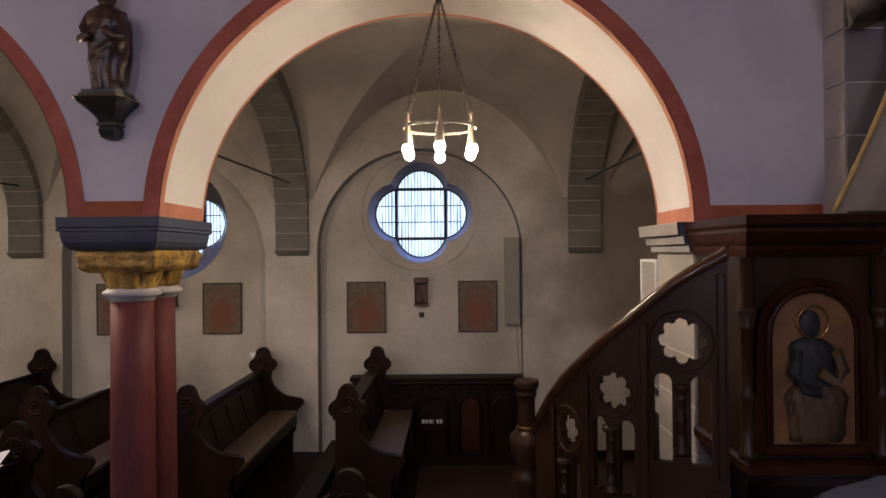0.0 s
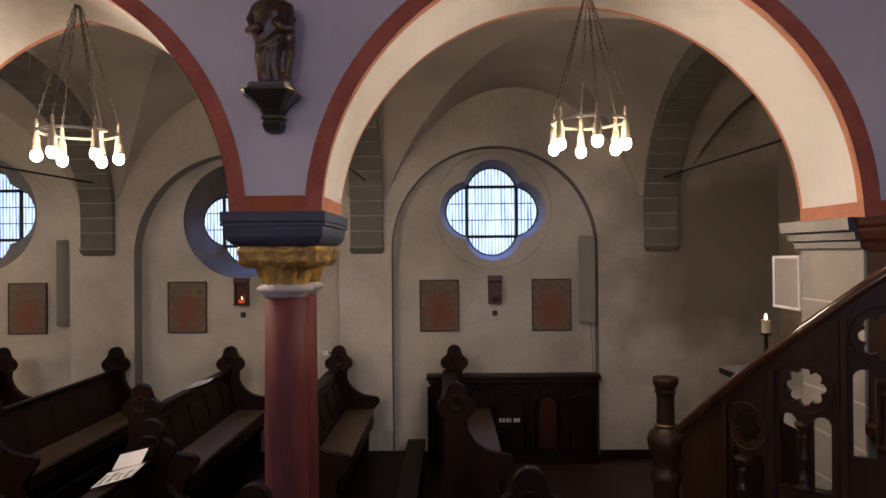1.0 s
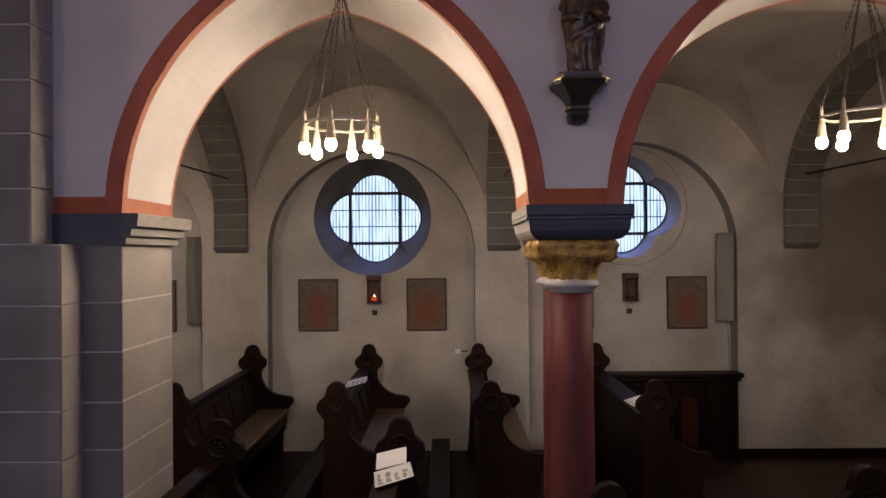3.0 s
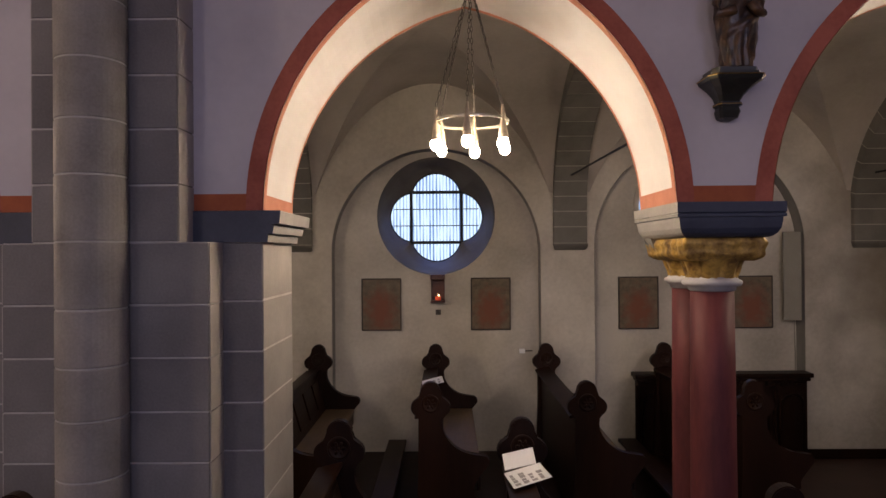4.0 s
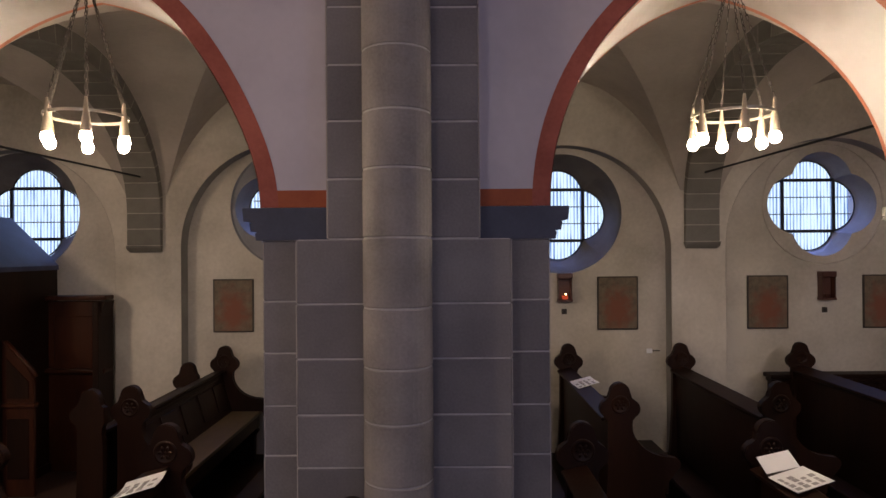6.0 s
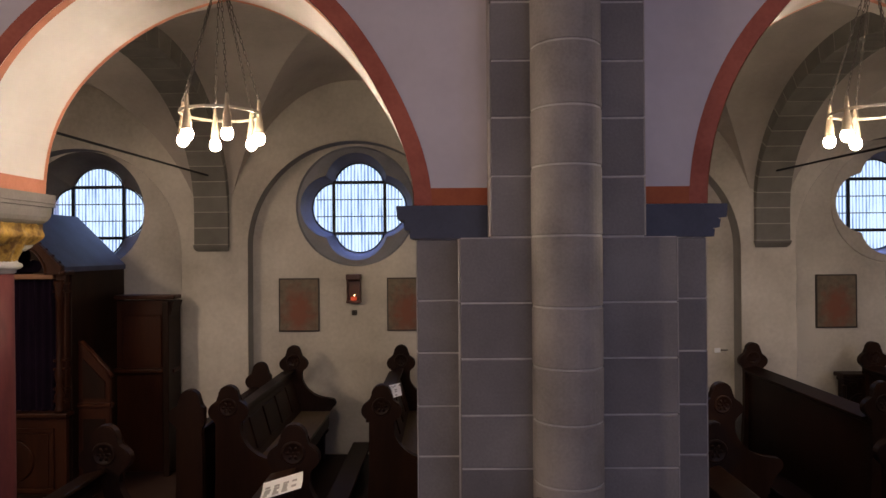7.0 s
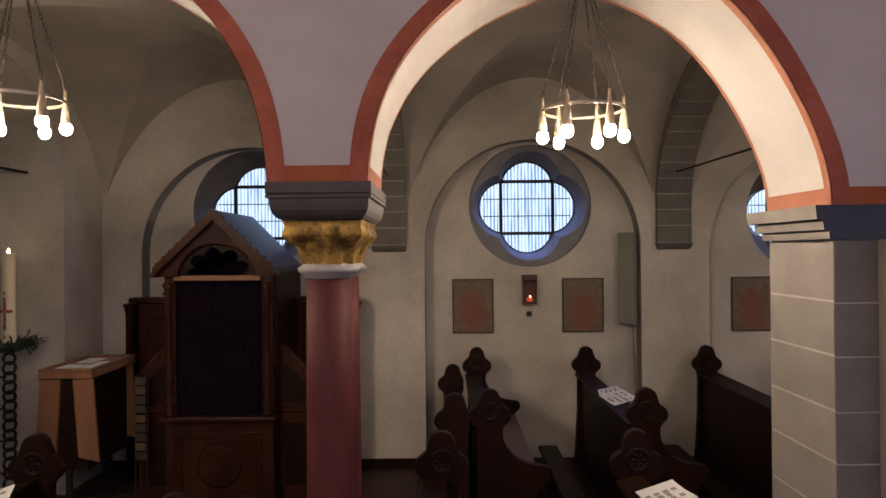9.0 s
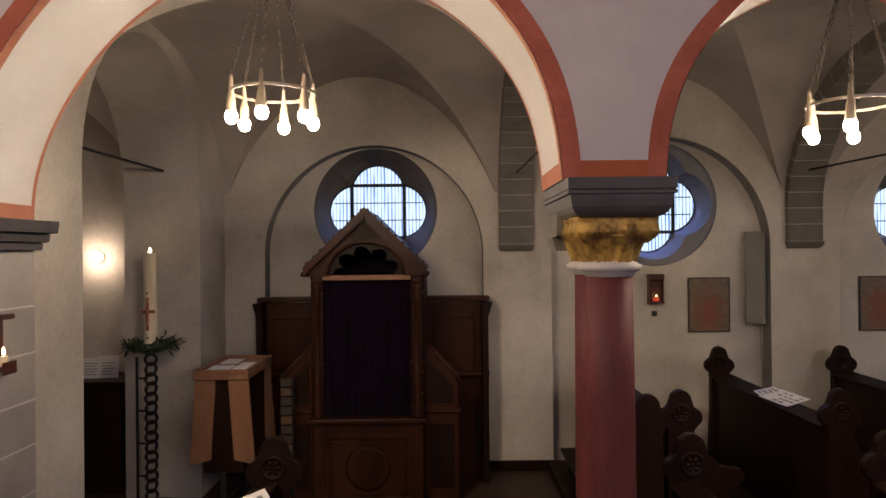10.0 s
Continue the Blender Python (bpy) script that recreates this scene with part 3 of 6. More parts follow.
# outer skin of the aisle wall with an opening behind every window, and daylight beyond
outer = bmesh.new()
xs = [-16.0] + [v for c, _, _ in NICHES[::-1] for v in (c - 0.62, c + 0.62)] + [6.0]
for a, b in zip(xs[::2], xs[1::2]):
    box(a, b, 7.65, 7.9, 0, 4.3, bm=outer)
for c, zc, _ in NICHES:
    box(c - 0.62, c + 0.62, 7.65, 7.9, 0, zc - 0.62, bm=outer)
    box(c - 0.62, c + 0.62, 7.65, 7.9, zc + 0.62, 4.3, bm=outer)
setting(part("wall_outer", outer, PLASTER), "outer skin of the aisle wall", "wall")
bd = bmesh.new()
bd.faces.new([bd.verts.new(v) for v in ((-22, 12, 1.75), (12, 12, 1.75), (12, 12, 16), (-22, 12, 16))])
setting(part("backdrop_daylight", bd, OUTSIDE), "pale blue overcast daylight outside the windows", "sky")

# aisle ribs and vaults
RIBS = (1.40, -1.69, -4.54, -7.395)
SPRING, CROWN = 2.58, 3.76


def rib_curve(yw=7.07, ya=BACK, foot=2.25, n=24):
    pts = [(yw, foot), (yw, foot + 0.17)]
    c, r = (yw + ya) / 2, (yw - ya) / 2
    pts += [(c + r * math.cos(math.pi * i / n), SPRING + (CROWN - SPRING) * math.sin(math.pi * i / n)) for i in range(n + 1)]
    pts += [(ya, foot + 0.17), (ya, foot)]
    return pts


def rib_blocks(parent, xa, xb, pts, mat, thick=0.22, gap=0.005):
    c = (pts[0][0] + pts[-1][0]) / 2
    for (y0, z0), (y1, z1) in zip(pts, pts[1:]):
        def out(y, z):
            if z < SPRING:
                return y + (thick if y > c else -thick), z
            v = Vector((y - c, (z - SPRING) * 1.2 + 0.25)).normalized()
            return y + v.x * thick, z + v.y * thick
        d = Vector((y1 - y0, z1 - z0)).normalized() * gap
        a, b = (y0 + d.x, z0 + d.y), (y1 - d.x, z1 - d.y)
        oa, ob_ = out(*a), out(*b)
        bm = bmesh.new()
        lo = [bm.verts.new((xa, y, z)) for y, z in (a, b, ob_, oa)]
        hi = [bm.verts.new((xb, y, z)) for y, z in (a, b, ob_, oa)]
        bm.faces.new(lo)
        bm.faces.new(hi[::-1])
        for i in range(4):
            bm.faces.new((lo[i], lo[(i + 1) % 4], hi[(i + 1) % 4], hi[i]))
        part("rib_stone", bm, mat, parent)


for xr in RIBS:
    rib = setting(thing("vault_rib", "grey stone cross rib of the aisle vault", "vault rib"), "", "")
    pts = rib_curve()
    bm = bmesh.new()
    cc = (pts[0][0] + pts[-1][0]) / 2
    core = [(y + (0.002 if y > cc else -0.002), z + (0.003 if z > SPRING + 0.1 else 0)) for y, z in pts]
    for (y0, z0), (y1, z1) in zip(core, core[1:]):
        s = 0.19
        o = lambda y, z: (y + (s if y > cc else -s), z) if z < SPRING else (y + (y - cc) * 0.1, z + s)
        q0, q1 = o(y0, z0), o(y1, z1)
        lo = [bm.verts.new((xr - 0.168, y, z)) for y, z in ((y0, z0), (y1, z1), q1, q0)]
        hi = [bm.verts.new((xr + 0.168, y, z)) for y, z in ((y0, z0), (y1, z1), q1, q0)]
        bm.faces.new(lo)
        bm.faces.new(hi[::-1])
        bm.faces.new((lo[0], lo[1], hi[1], hi[0]))
    part("joint_mortar", bm, RIB_MORTAR, rib)
    for ye, s in ((7.07, 1), (BACK, -1)):
        cf = bmesh.new()
        lo, hi = [[cf.verts.new((xr + k * (0.176 - 0.02 * (z < 2.2)), ye + s * y, z)) for y, z in ((0.1, 2.18), (0.045, 2.18), (0.012, 2.205), (-0.012, 2.232), (-0.016, 2.249), (0.1, 2.249))] for k in (-1, 1)]
        cf.faces.new(lo)
        cf.faces.new(hi[::-1])
        for i in range(6):
            cf.faces.new((lo[i], lo[(i + 1) % 6], hi[(i + 1) % 6], hi[i]))
        part("corbel_foot", cf, RIB_STONE, rib, "moulded foot of the rib")
    rib_blocks(rib, xr - 0.17, xr + 0.17, pts, RIB_STONE)
    rod = tagged(part("tie_rod", tube([(xr, 7.12, 2.948), (xr, BACK - 0.02, 2.905)], 0.0095), IRON), "thin dark iron tie rod across the aisle", "tie rod", "tie rods")


def vault(xa, xb):
    bm = bmesh.new()
    n, y0, y1 = 56, BACK - 0.02, WALL + 0.02
    grid = []
    for i in range(n + 1):
        u = -math.cos(math.pi * i / n)
        row = []
        for j in range(n + 1):
            q = math.cos(math.pi * j / n)
            v = -math.copysign(math.sqrt(max(0, 1 - (1 - q * q) ** 1.44)), q)
            zx, zy = max(0, 1 - u * u) ** 0.72, math.sqrt(max(0, 1 - v * v))
            z = 2.56 + 1.36 * max(zx, zy) + 0.06 * min(zx, zy)
            x, y = (xa + xb) / 2 + u * (xb - xa) / 2, (y0 + y1) / 2 + v * (y1 - y0) / 2
            z += 0.02 * noise.noise((x * 1.3, y * 1.3, 0))
            row.append(bm.verts.new((x, y, z)))
        grid.append(row)
    for i in range(n):
        for j in range(n):
            bm.faces.new((grid[i][j], grid[i + 1][j], grid[i + 1][j + 1], grid[i][j + 1]))
    crease = {grid[i][i] for i in range(n + 1)}, {grid[i][n - i] for i in range(n + 1)}
    # two triangles a cell along the groins, with a sharp edge there
    bm.faces.ensure_lookup_table()
    for f in list(bm.faces):
        for line in crease:
            vs = [v for v in f.verts if v in line]
            if len(vs) == 2:
                _, cut = bmesh.utils.face_split(f, vs[0], vs[1])
                cut.edge.smooth = False
                break
    return bm


EDGES = [(1.56, 3.9), (-1.53, 1.24), (-4.38, -1.85), (-7.235, -4.70), (-10.30, -7.555), (-13.6, -10.98)]
for a, b in EDGES:
    setting(part("ceiling_vault", vault(a, b), VAULT, smooth=True), "pale plastered groin vault over one bay of the side aisle", "ceiling")
# unseen slab added over the vaults to keep the sky's light out
setting(part("ceiling_sky_block", box(-16, 6, BACK - 0.01, 7.9, 4.3, 4.5), VAULT), "unseen slab above the aisle vault, added to block the sky", "ceiling")

# cross arch at the west end of the aisle, with the space beyond
cross = bmesh.new()


def cross_wall(bm, x0, x1, ya, yb, zs, top=4.3):
    for y0, y1 in ((BACK, ya), (yb, WALL)):
        if y1 - y0 > 0.001:
            box(x0, x1, y0, y1, 0, top, bm=bm)
    n, c, r = 40, (ya + yb) / 2, (yb - ya) / 2
    for i in range(n):
        p = [(c - r * math.cos(math.pi * k / n), zs + 1.12 * r * math.sin(math.pi * k / n)) for k in (i, i + 1)]
        lo = [bm.verts.new((x0, y, z)) for y, z in (p[0], p[1], (p[1][0], top), (p[0][0], top))]
        hi = [bm.verts.new((x1, y, z)) for y, z in (p[0], p[1], (p[1][0], top), (p[0][0], top))]
        bm.faces.new(lo)
        bm.faces.new(hi[::-1])
        bm.faces.new((lo[0], lo[1], hi[1], hi[0]))


cross_wall(cross, -10.98, -10.30, 4.50, 6.45, 2.72)
bmesh.ops.remove_doubles(cross, verts=cross.verts, dist=0.0005)
setting(part("wall_cross_arch", cross, PLASTER), "thick plastered cross arch at the end of the aisle", "wall")
part("tie_rod", tube([(-10.62, 6.46, 2.93), (-10.62, 4.49, 2.93)], 0.012), IRON)
tagged(bpy.data.objects["tie_rod.004"], "thin dark iron tie rod across the aisle arch", "tie rod", "tie rods")
setting(part("wall_west_bay", box(-13.9, -13.6, BACK, 7.3, 0, 4.3), PLASTER), "plastered wall closing the west bay", "wall")
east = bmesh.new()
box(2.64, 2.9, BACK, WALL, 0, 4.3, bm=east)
setting(part("wall_east_aisle", east, DIM_END_PLASTER), "plastered end wall of the aisle behind the side altar, darkened for weak light", "wall")

# the rest of the nave, closed round the camera
nave = bmesh.new()
xs = [-16.0] + [v for w in sorted(NAVE_WINDOWS) for v in (w - 0.55, w + 0.55)] + [6.0]
for a, b in zip(xs[::2], xs[1::2]):
    box(a, b, -5.2, -4.9, 0, 7.2, bm=nave)
for w in NAVE_WINDOWS:
    box(w - 0.55, w + 0.55, -5.2, -4.9, 0, 2.4, bm=nave)
    box(w - 0.55, w + 0.55, -5.2, -4.9, 5.0, 7.2, bm=nave)
setting(part("wall_nave_opposite", nave, NAVE_PLASTER), "plain white nave wall with tall windows", "wall")
setting(part("wall_nave_west", box(-16.3, -16, -5.2, 9.0, 0, 7.2), NAVE_PLASTER), "plain white west wall", "wall")
setting(part("wall_nave_east", box(6, 6.3, -5.2, 9.0, 0, 7.2), NAVE_PLASTER), "plain white east wall", "wall")
setting(part("ceiling_nave", box(-16.3, 6.3, -5.2, 4.0, 7.2, 7.4), VAULT), "plain pale nave ceiling", "ceiling")


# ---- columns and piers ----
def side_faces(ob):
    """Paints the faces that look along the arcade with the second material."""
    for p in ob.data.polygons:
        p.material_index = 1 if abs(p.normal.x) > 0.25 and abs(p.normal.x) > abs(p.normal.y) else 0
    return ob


def slab_profile(w, d, cx, y0, y1, steps, bm=None):
    """A moulded block: steps of (z, how far it stands in from the full plan)."""
    own = bmesh.new()
    loops = []
    for z, s in steps:
        loops.append([own.verts.new(v) for v in ((cx - w / 2 + s, y0 + s, z), (cx + w / 2 - s, y0 + s, z), (cx + w / 2 - s, y1 - s, z), (cx - w / 2 + s, y1 - s, z))])
    for a, b in zip(loops, loops[1:]):
        for i in range(4):
            own.faces.new((a[i], a[(i + 1) % 4], b[(i + 1) % 4], b[i]))
    own.faces.new(loops[0][::-1])
    own.faces.new(loops[-1])
    return merge(bm, own)


def fluted_bell(cx, cy, z0, z1, r0, r1, bm, lobes=8, seed=0):
    """A leafy bell: lobed rings swelling from r0 to r1, curling out under the top."""
    own = bmesh.new()
    n, rows, rings = 64, 14, []
    for k in range(rows + 1):
        t = k / rows
        r = r0 + (r1 - r0) * (t ** 1.7)
        z = z0 + (z1 - z0) * t
        ring = []
        for i in range(n):
            a = 2 * math.pi * i / n
            lobe = abs(math.sin(lobes * a / 2)) ** 0.45
            rr = r * (1 + 0.20 * (lobe - 0.7) * math.sin(math.pi * min(1, t * 1.15))) + 0.006 * noise.noise((14 * math.cos(a), 14 * math.sin(a), z * 22 + seed))
            ring.append(own.verts.new((cx + rr * math.cos(a), cy + rr * math.sin(a), z)))
        rings.append(ring)
    for a, b in zip(rings, rings[1:]):
        for i in range(n):
            own.faces.new((a[i], a[(i + 1) % n], b[(i + 1) % n], b[i]))
    own.faces.new(rings[0][::-1])
    own.faces.new(rings[-1])
    return merge(bm, own)


COL_Y = (3.455, 3.725)
for k, cx in enumerate(COLUMNS):
    dz = 0.0 if k == 0 else 0.097
    ab = slab_profile((0.50, 0.452)[k], 0.73, cx, 3.205, BACK + 0.06, [(2.225 + dz, 0.062), (2.232 + dz, 0.044), (2.246 + dz, 0.029), (2.268 + dz, 0.018), (2.300 + dz, 0.013), (2.318 + dz, 0.012), (2.320 + dz, 0.0), (2.333 + dz, 0.0), (2.337 + dz, 0.006), (2.341 + dz, 0.0), (2.388 + dz, 0.0)])
    col = tagged(thing("twin_column", "pair of polished red stone columns with a gilded capital", "column", group="arcade columns"), kind="structure")
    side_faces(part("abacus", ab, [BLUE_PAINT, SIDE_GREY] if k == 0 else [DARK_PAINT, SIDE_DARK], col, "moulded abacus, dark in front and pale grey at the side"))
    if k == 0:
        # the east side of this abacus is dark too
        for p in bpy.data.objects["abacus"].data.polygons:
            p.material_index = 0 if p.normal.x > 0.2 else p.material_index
    cap = bmesh.new()
    own = bmesh.new()
    bmesh.ops.create_cube(own, size=1, matrix=Matrix.LocRotScale((cx, 3.59, 2.172 + dz), None, ((0.372, 0.335)[k], 0.60, 0.115)))
    bmesh.ops.subdivide_edges(own, edges=own.edges[:], cuts=18, use_grid_fill=True)
    for v in own.verts:
        p = v.co
        w = noise.noise((p.x * 24, p.y * 24, p.z * 20 + 5 * k)) * 0.008 + noise.noise((p.x * 55, p.y * 55, p.z * 55)) * 0.004
        leaf = abs(math.sin((p.x - cx) * 42)) if abs(p.y - 3.59) > 0.295 else abs(math.sin((p.y - 3.59) * 36))
        w += (0.020 * leaf ** 0.5 - 0.010) * math.sin(math.pi * min(1, max(0, (p.z - 2.115 - dz) / 0.115))) ** 0.5 + 0.006 * math.sin(95 * p.z) * leaf
        d = Vector((p.x - cx, (p.y - 3.59) * 0.5, 0))
        if d.length > 1e-5:
            v.co += d.normalized() * (w - 0.045 * min(1, max(0, (2.165 + dz - p.z) / 0.05)) ** 2)
    merge(cap, own)
    for y in COL_Y:
        fluted_bell(cx, y, 2.03 + dz, 2.15 + dz, 0.118, 0.168, cap, 8, k * 3 + y)
    part("capital", cap, GOLD, col, "worn gilded leaf capital", smooth=True)
    for y in COL_Y:
        part("neck_ring", lathe([(0.101, 1.966), (0.113, 1.973), (0.113, 1.986), (0.132, 1.992), (0.142, 2.004), (0.139, 2.017), (0.124, 2.024), (0.116, 2.036)], 40, (cx, y, dz)), GREY_PAINT, col, "pale grey painted neck ring", smooth=True)
        part("shaft", lathe([(0.109, 0.28), (0.109, 0.8), (0.106, 1.5), (0.102, 1.985 + dz)], 48, (cx, y, 0)), RED_MARBLE, col, "polished red stone shaft", smooth=True)
        part("base", lathe([(0.18, 0.16), (0.185, 0.19), (0.17, 0.22), (0.14, 0.24), (0.145, 0.26), (0.135, 0.285)], 40, (cx, y, 0)), SHAFT_STONE, col)
    part("plinth", box(cx - 0.2, cx + 0.2, 3.25, 3.93, 0, 0.165, 0.01), SHAFT_STONE, col)


def courses(z0, z1, marks, step, shift=0.0):
    """Joint heights from z0 to z1: the marks, carried on by step below and above them."""
    zs = [m + shift for m in marks]
    while zs[0] - z0 > 1.3 * step:
        zs.insert(0, zs[0] - step)
    while z1 - zs[-1] > 1.3 * step:
        zs.append(zs[-1] + step)
    return [z0] + [z for z in zs if z0 + 0.05 < z < z1 - 0.05] + [z1]


LOW_JOINTS = (1.24, 1.466, 1.706, 1.942)
HIGH_JOINTS = (2.478, 2.727, 2.969)
DRUM_JOINTS = (1.221, 1.471, 1.691, 1.935, 2.222, 2.504, 2.739, 2.995)
SHAFT_Y = 3.03


def impost(pier, x0, x1, y0, y1, z1, side=SIDE_GREY):
    h = 0.15
    own = bmesh.new()
    loops = []
    for z, s in [(z1 - h, 0.030), (z1 - 0.118, 0.034), (z1 - 0.113, 0.024), (z1 - 0.109, 0.054), (z1 - 0.072, 0.060), (z1 - 0.067, 0.046), (z1 - 0.063, 0.086), (z1 - 0.006, 0.092), (z1 - 0.002, 0.088)]:
        f = 0.018
        loops.append([own.verts.new(v) for v in ((x0 - s, y0 - f, z), (x1 + s, y0 - f, z), (x1 + s, y1 + s * 0.8, z), (x0 - s, y1 + s * 0.8, z))])
    for a, b in zip(loops, loops[1:]):
        for i in range(4):
            own.faces.new((a[i], a[(i + 1) % 4], b[(i + 1) % 4], b[i]))
    own.faces.new(loops[0][::-1])
    own.faces.new(loops[-1])
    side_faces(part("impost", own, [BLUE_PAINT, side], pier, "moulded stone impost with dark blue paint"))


def compound_pier(c, half, ztop, seed, shaft=0.0, strip=0.46, ustrip=0.325, body=STONE, side=SIDE_GREY):
    """Stepped grey stone pier with a half-round shaft; c: its middle, ztop: top of the impost."""
    pier = tagged(thing("compound_pier", "stepped grey stone pier with a tall half-round shaft and pale joints", "pier", group="arcade piers"), kind="structure")
    zi = ztop - 0.15
    g = 0.004
    core = box(c - half + 0.004, c + half - 0.004, FRONT + 0.004, BACK - 0.004, 0, zi)
    box(c - strip + 0.004, c + strip - 0.004, 3.104, 3.30, 0, zi, bm=core)
    box(c + shaft - ustrip + 0.004, c + shaft + ustrip - 0.004, 3.104, 3.30, zi, 7.15, bm=core)
    part("joint_mortar", core, MORTAR, pier)
    lathe_core = lathe([(0.141, 0), (0.141, 7.15)], 40, (c - 0.02, SHAFT_Y, 0))
    part("joint_mortar", lathe_core, MORTAR, pier)
    impost(pier, c - half, c - ustrip - 0.002, FRONT, BACK, ztop, side)
    impost(pier, c + ustrip + 0.002, c + half, FRONT, BACK, ztop, side)

    rnd = random.Random(seed)
    low = lambda: courses(0, zi, LOW_JOINTS, 0.24, rnd.uniform(-0.008, 0.008) + (ztop - 2.37))
    high = lambda: courses(zi + 0.001, 7.15, HIGH_JOINTS, 0.25, rnd.uniform(-0.006, 0.006))

    def stack(x0, x1, y0, y1, zs, mat=STONE):
        for a, b in zip(zs, zs[1:]):
            part("stone_block", box(x0, x1, y0, y1, a + g, b - g, 0.004), mat, pier)
    for x0, x1, k in ((c - half, c - strip - 0.001, 1), (c + strip + 0.001, c + half, 2)):
        stack(x0, x1, FRONT, BACK, low(), body)
    zs = low()
    for s, k in ((-1, 1), (1, 2)):
        part("joint_mortar", box(c + s * (half + 0.0005), c + s * (half + 0.0032), FRONT + 0.006, BACK - 0.004, 0.01, zi - 0.005), REVEAL_MORTAR, pier)
        for a, b in zip(zs, zs[1:]):
            part("reveal_block", box(c + s * (half + 0.001), c + s * (half + 0.0045), FRONT + 0.004, BACK - 0.002, a + 0.0055, b - 0.0055), PALE_STONE, pier, "whitewashed stone of the reveal")
    for x0, x1, k in ((c - strip, c - 0.12, 3), (c + 0.10, c + strip, 4)):
        stack(x0, x1, 3.10, 3.29, low())
    for x0, x1, k in ((c + shaft - ustrip, c - 0.12, 5), (c + 0.10, c + shaft + ustrip, 6)):
        stack(x0, x1, 3.10, 3.29, high())
    # narrow strip sides, coloured pale to stand for chandelier light on them
    for edge, zs in ((strip, low()), (ustrip, high())):
        for s in (-1, 1):
            x = c + s * edge + (shaft if edge == ustrip else 0)
            for a, b in zip(zs, zs[1:]):
                part("edge_block", box(x + s * 0.001, x + s * 0.006, 3.106, FRONT - 0.002, a + 0.003, b - 0.003, 0.0015), PALE_STONE, pier, "narrow side of the strip, coloured pale for chandelier light")
    zs = courses(0, 7.15, DRUM_JOINTS, 0.258)
    for a, b in zip(zs, zs[1:]):
        part("shaft_drum", lathe([(0.142, a + g), (0.145, a + g + 0.004), (0.145, b - g - 0.004), (0.142, b - g)], 40, (c - 0.02, SHAFT_Y, 0)), SHAFT_STONE, pier, smooth=False)
    return pier


compound_pier(PIER_C, 0.65, 2.37, 11)
compound_pier(2.14, 0.96, 2.34, 31, body=PALE_STONE)
compound_pier(-10.98, 0.775, 2.36, 51, side=DARK_PAINT)


# ---- chandeliers ----
def chandelier(x, z, turn):
    ch = thing("chandelier", "ring chandelier with six lit bulbs hanging on chains from the arch", "chandelier", pose(x, RING_Y, z, 0, 0, turn), "aisle chandeliers")
    R = 0.198
    hoop = bmesh.new()
    prof = [(R - 0.003, -0.0075), (R + 0.003, -0.0075), (R + 0.003, 0.0075), (R - 0.003, 0.0075), (R - 0.003, -0.0075)]
    n = 64
    rings = [[hoop.verts.new((r * math.cos(2 * math.pi * i / n), r * math.sin(2 * math.pi * i / n), q)) for i in range(n)] for r, q in prof[:4]]
    for a, b in zip(rings, rings[1:] + rings[:1]):
        for i in range(n):
            hoop.faces.new((a[i], a[(i + 1) % n], b[(i + 1) % n], b[i]))
    part("hoop", hoop, PALE_METAL, ch, "pale metal hoop")
    top = 0.70
    for k in range(6):
        a = math.pi / 3 * k
        px, py = R * math.cos(a), R * math.sin(a)
        part("socket", lathe([(0.006, 0.065), (0.009, 0.04), (0.012, 0.0), (0.0145, -0.028), (0.018, -0.034), (0.0215, -0.07), (0.0245, -0.104), (0.0235, -0.108)][::-1], 20, (px, py, 0)), CREAM, ch, "cream lamp holder", smooth=True)
        prof = [(0.0, -0.164), (0.012, -0.161), (0.022, -0.153), (0.0275, -0.142), (0.029, -0.131), (0.0275, -0.120), (0.0235, -0.109), (0.018, -0.102), (0.014, -0.095)]
        part("bulb", lathe(prof, 20, (px, py, 0)), BULB, ch, "lit glass bulb", smooth=True)
        # chain of thin links up to the hook
        chain = bmesh.new()
        p0, p1 = Vector((px, py, 0.065)), Vector((0.012 * math.cos(a), 0.012 * math.sin(a), top))
        m = 22
        for i in range(m):
            q0, q1 = p0.lerp(p1, i / m), p0.lerp(p1, (i + 1) / m)
            d = (q1 - q0)
            s = Vector((-math.sin(a), math.cos(a), 0)) if i % 2 else d.normalized().cross(Vector((-math.sin(a), math.cos(a), 0)))
            loop = [q0 - d * 0.12 + d * 1.24 * (0.5 - 0.5 * math.cos(2 * math.pi * j / 8)) + s * 0.006 * math.sin(2 * math.pi * j / 8) for j in range(8)]
            tube(loop, 0.0022, 4, chain, cyclic=True)
        part("chain", chain, CHAIN, ch, "thin dark chain")
    part("hook", lathe([(0.004, top - 0.02), (0.016, top - 0.015), (0.018, top), (0.008, top + 0.02), (0.007, top + 0.08)], 12), IRON, ch, "dark iron hook")
    return ch


for (x, z), turn in zip(RINGS, (31, 22.7, -3, 29)):
    chandelier(x, z, turn)


# ---- pews ----
def arc(cx, cz, r, a0, a1, n=8):
    return [(cx + r * math.cos(radians(a0 + (a1 - a0) * i / n)), cz + r * math.sin(radians(a0 + (a1 - a0) * i / n))) for i in range(n + 1)]


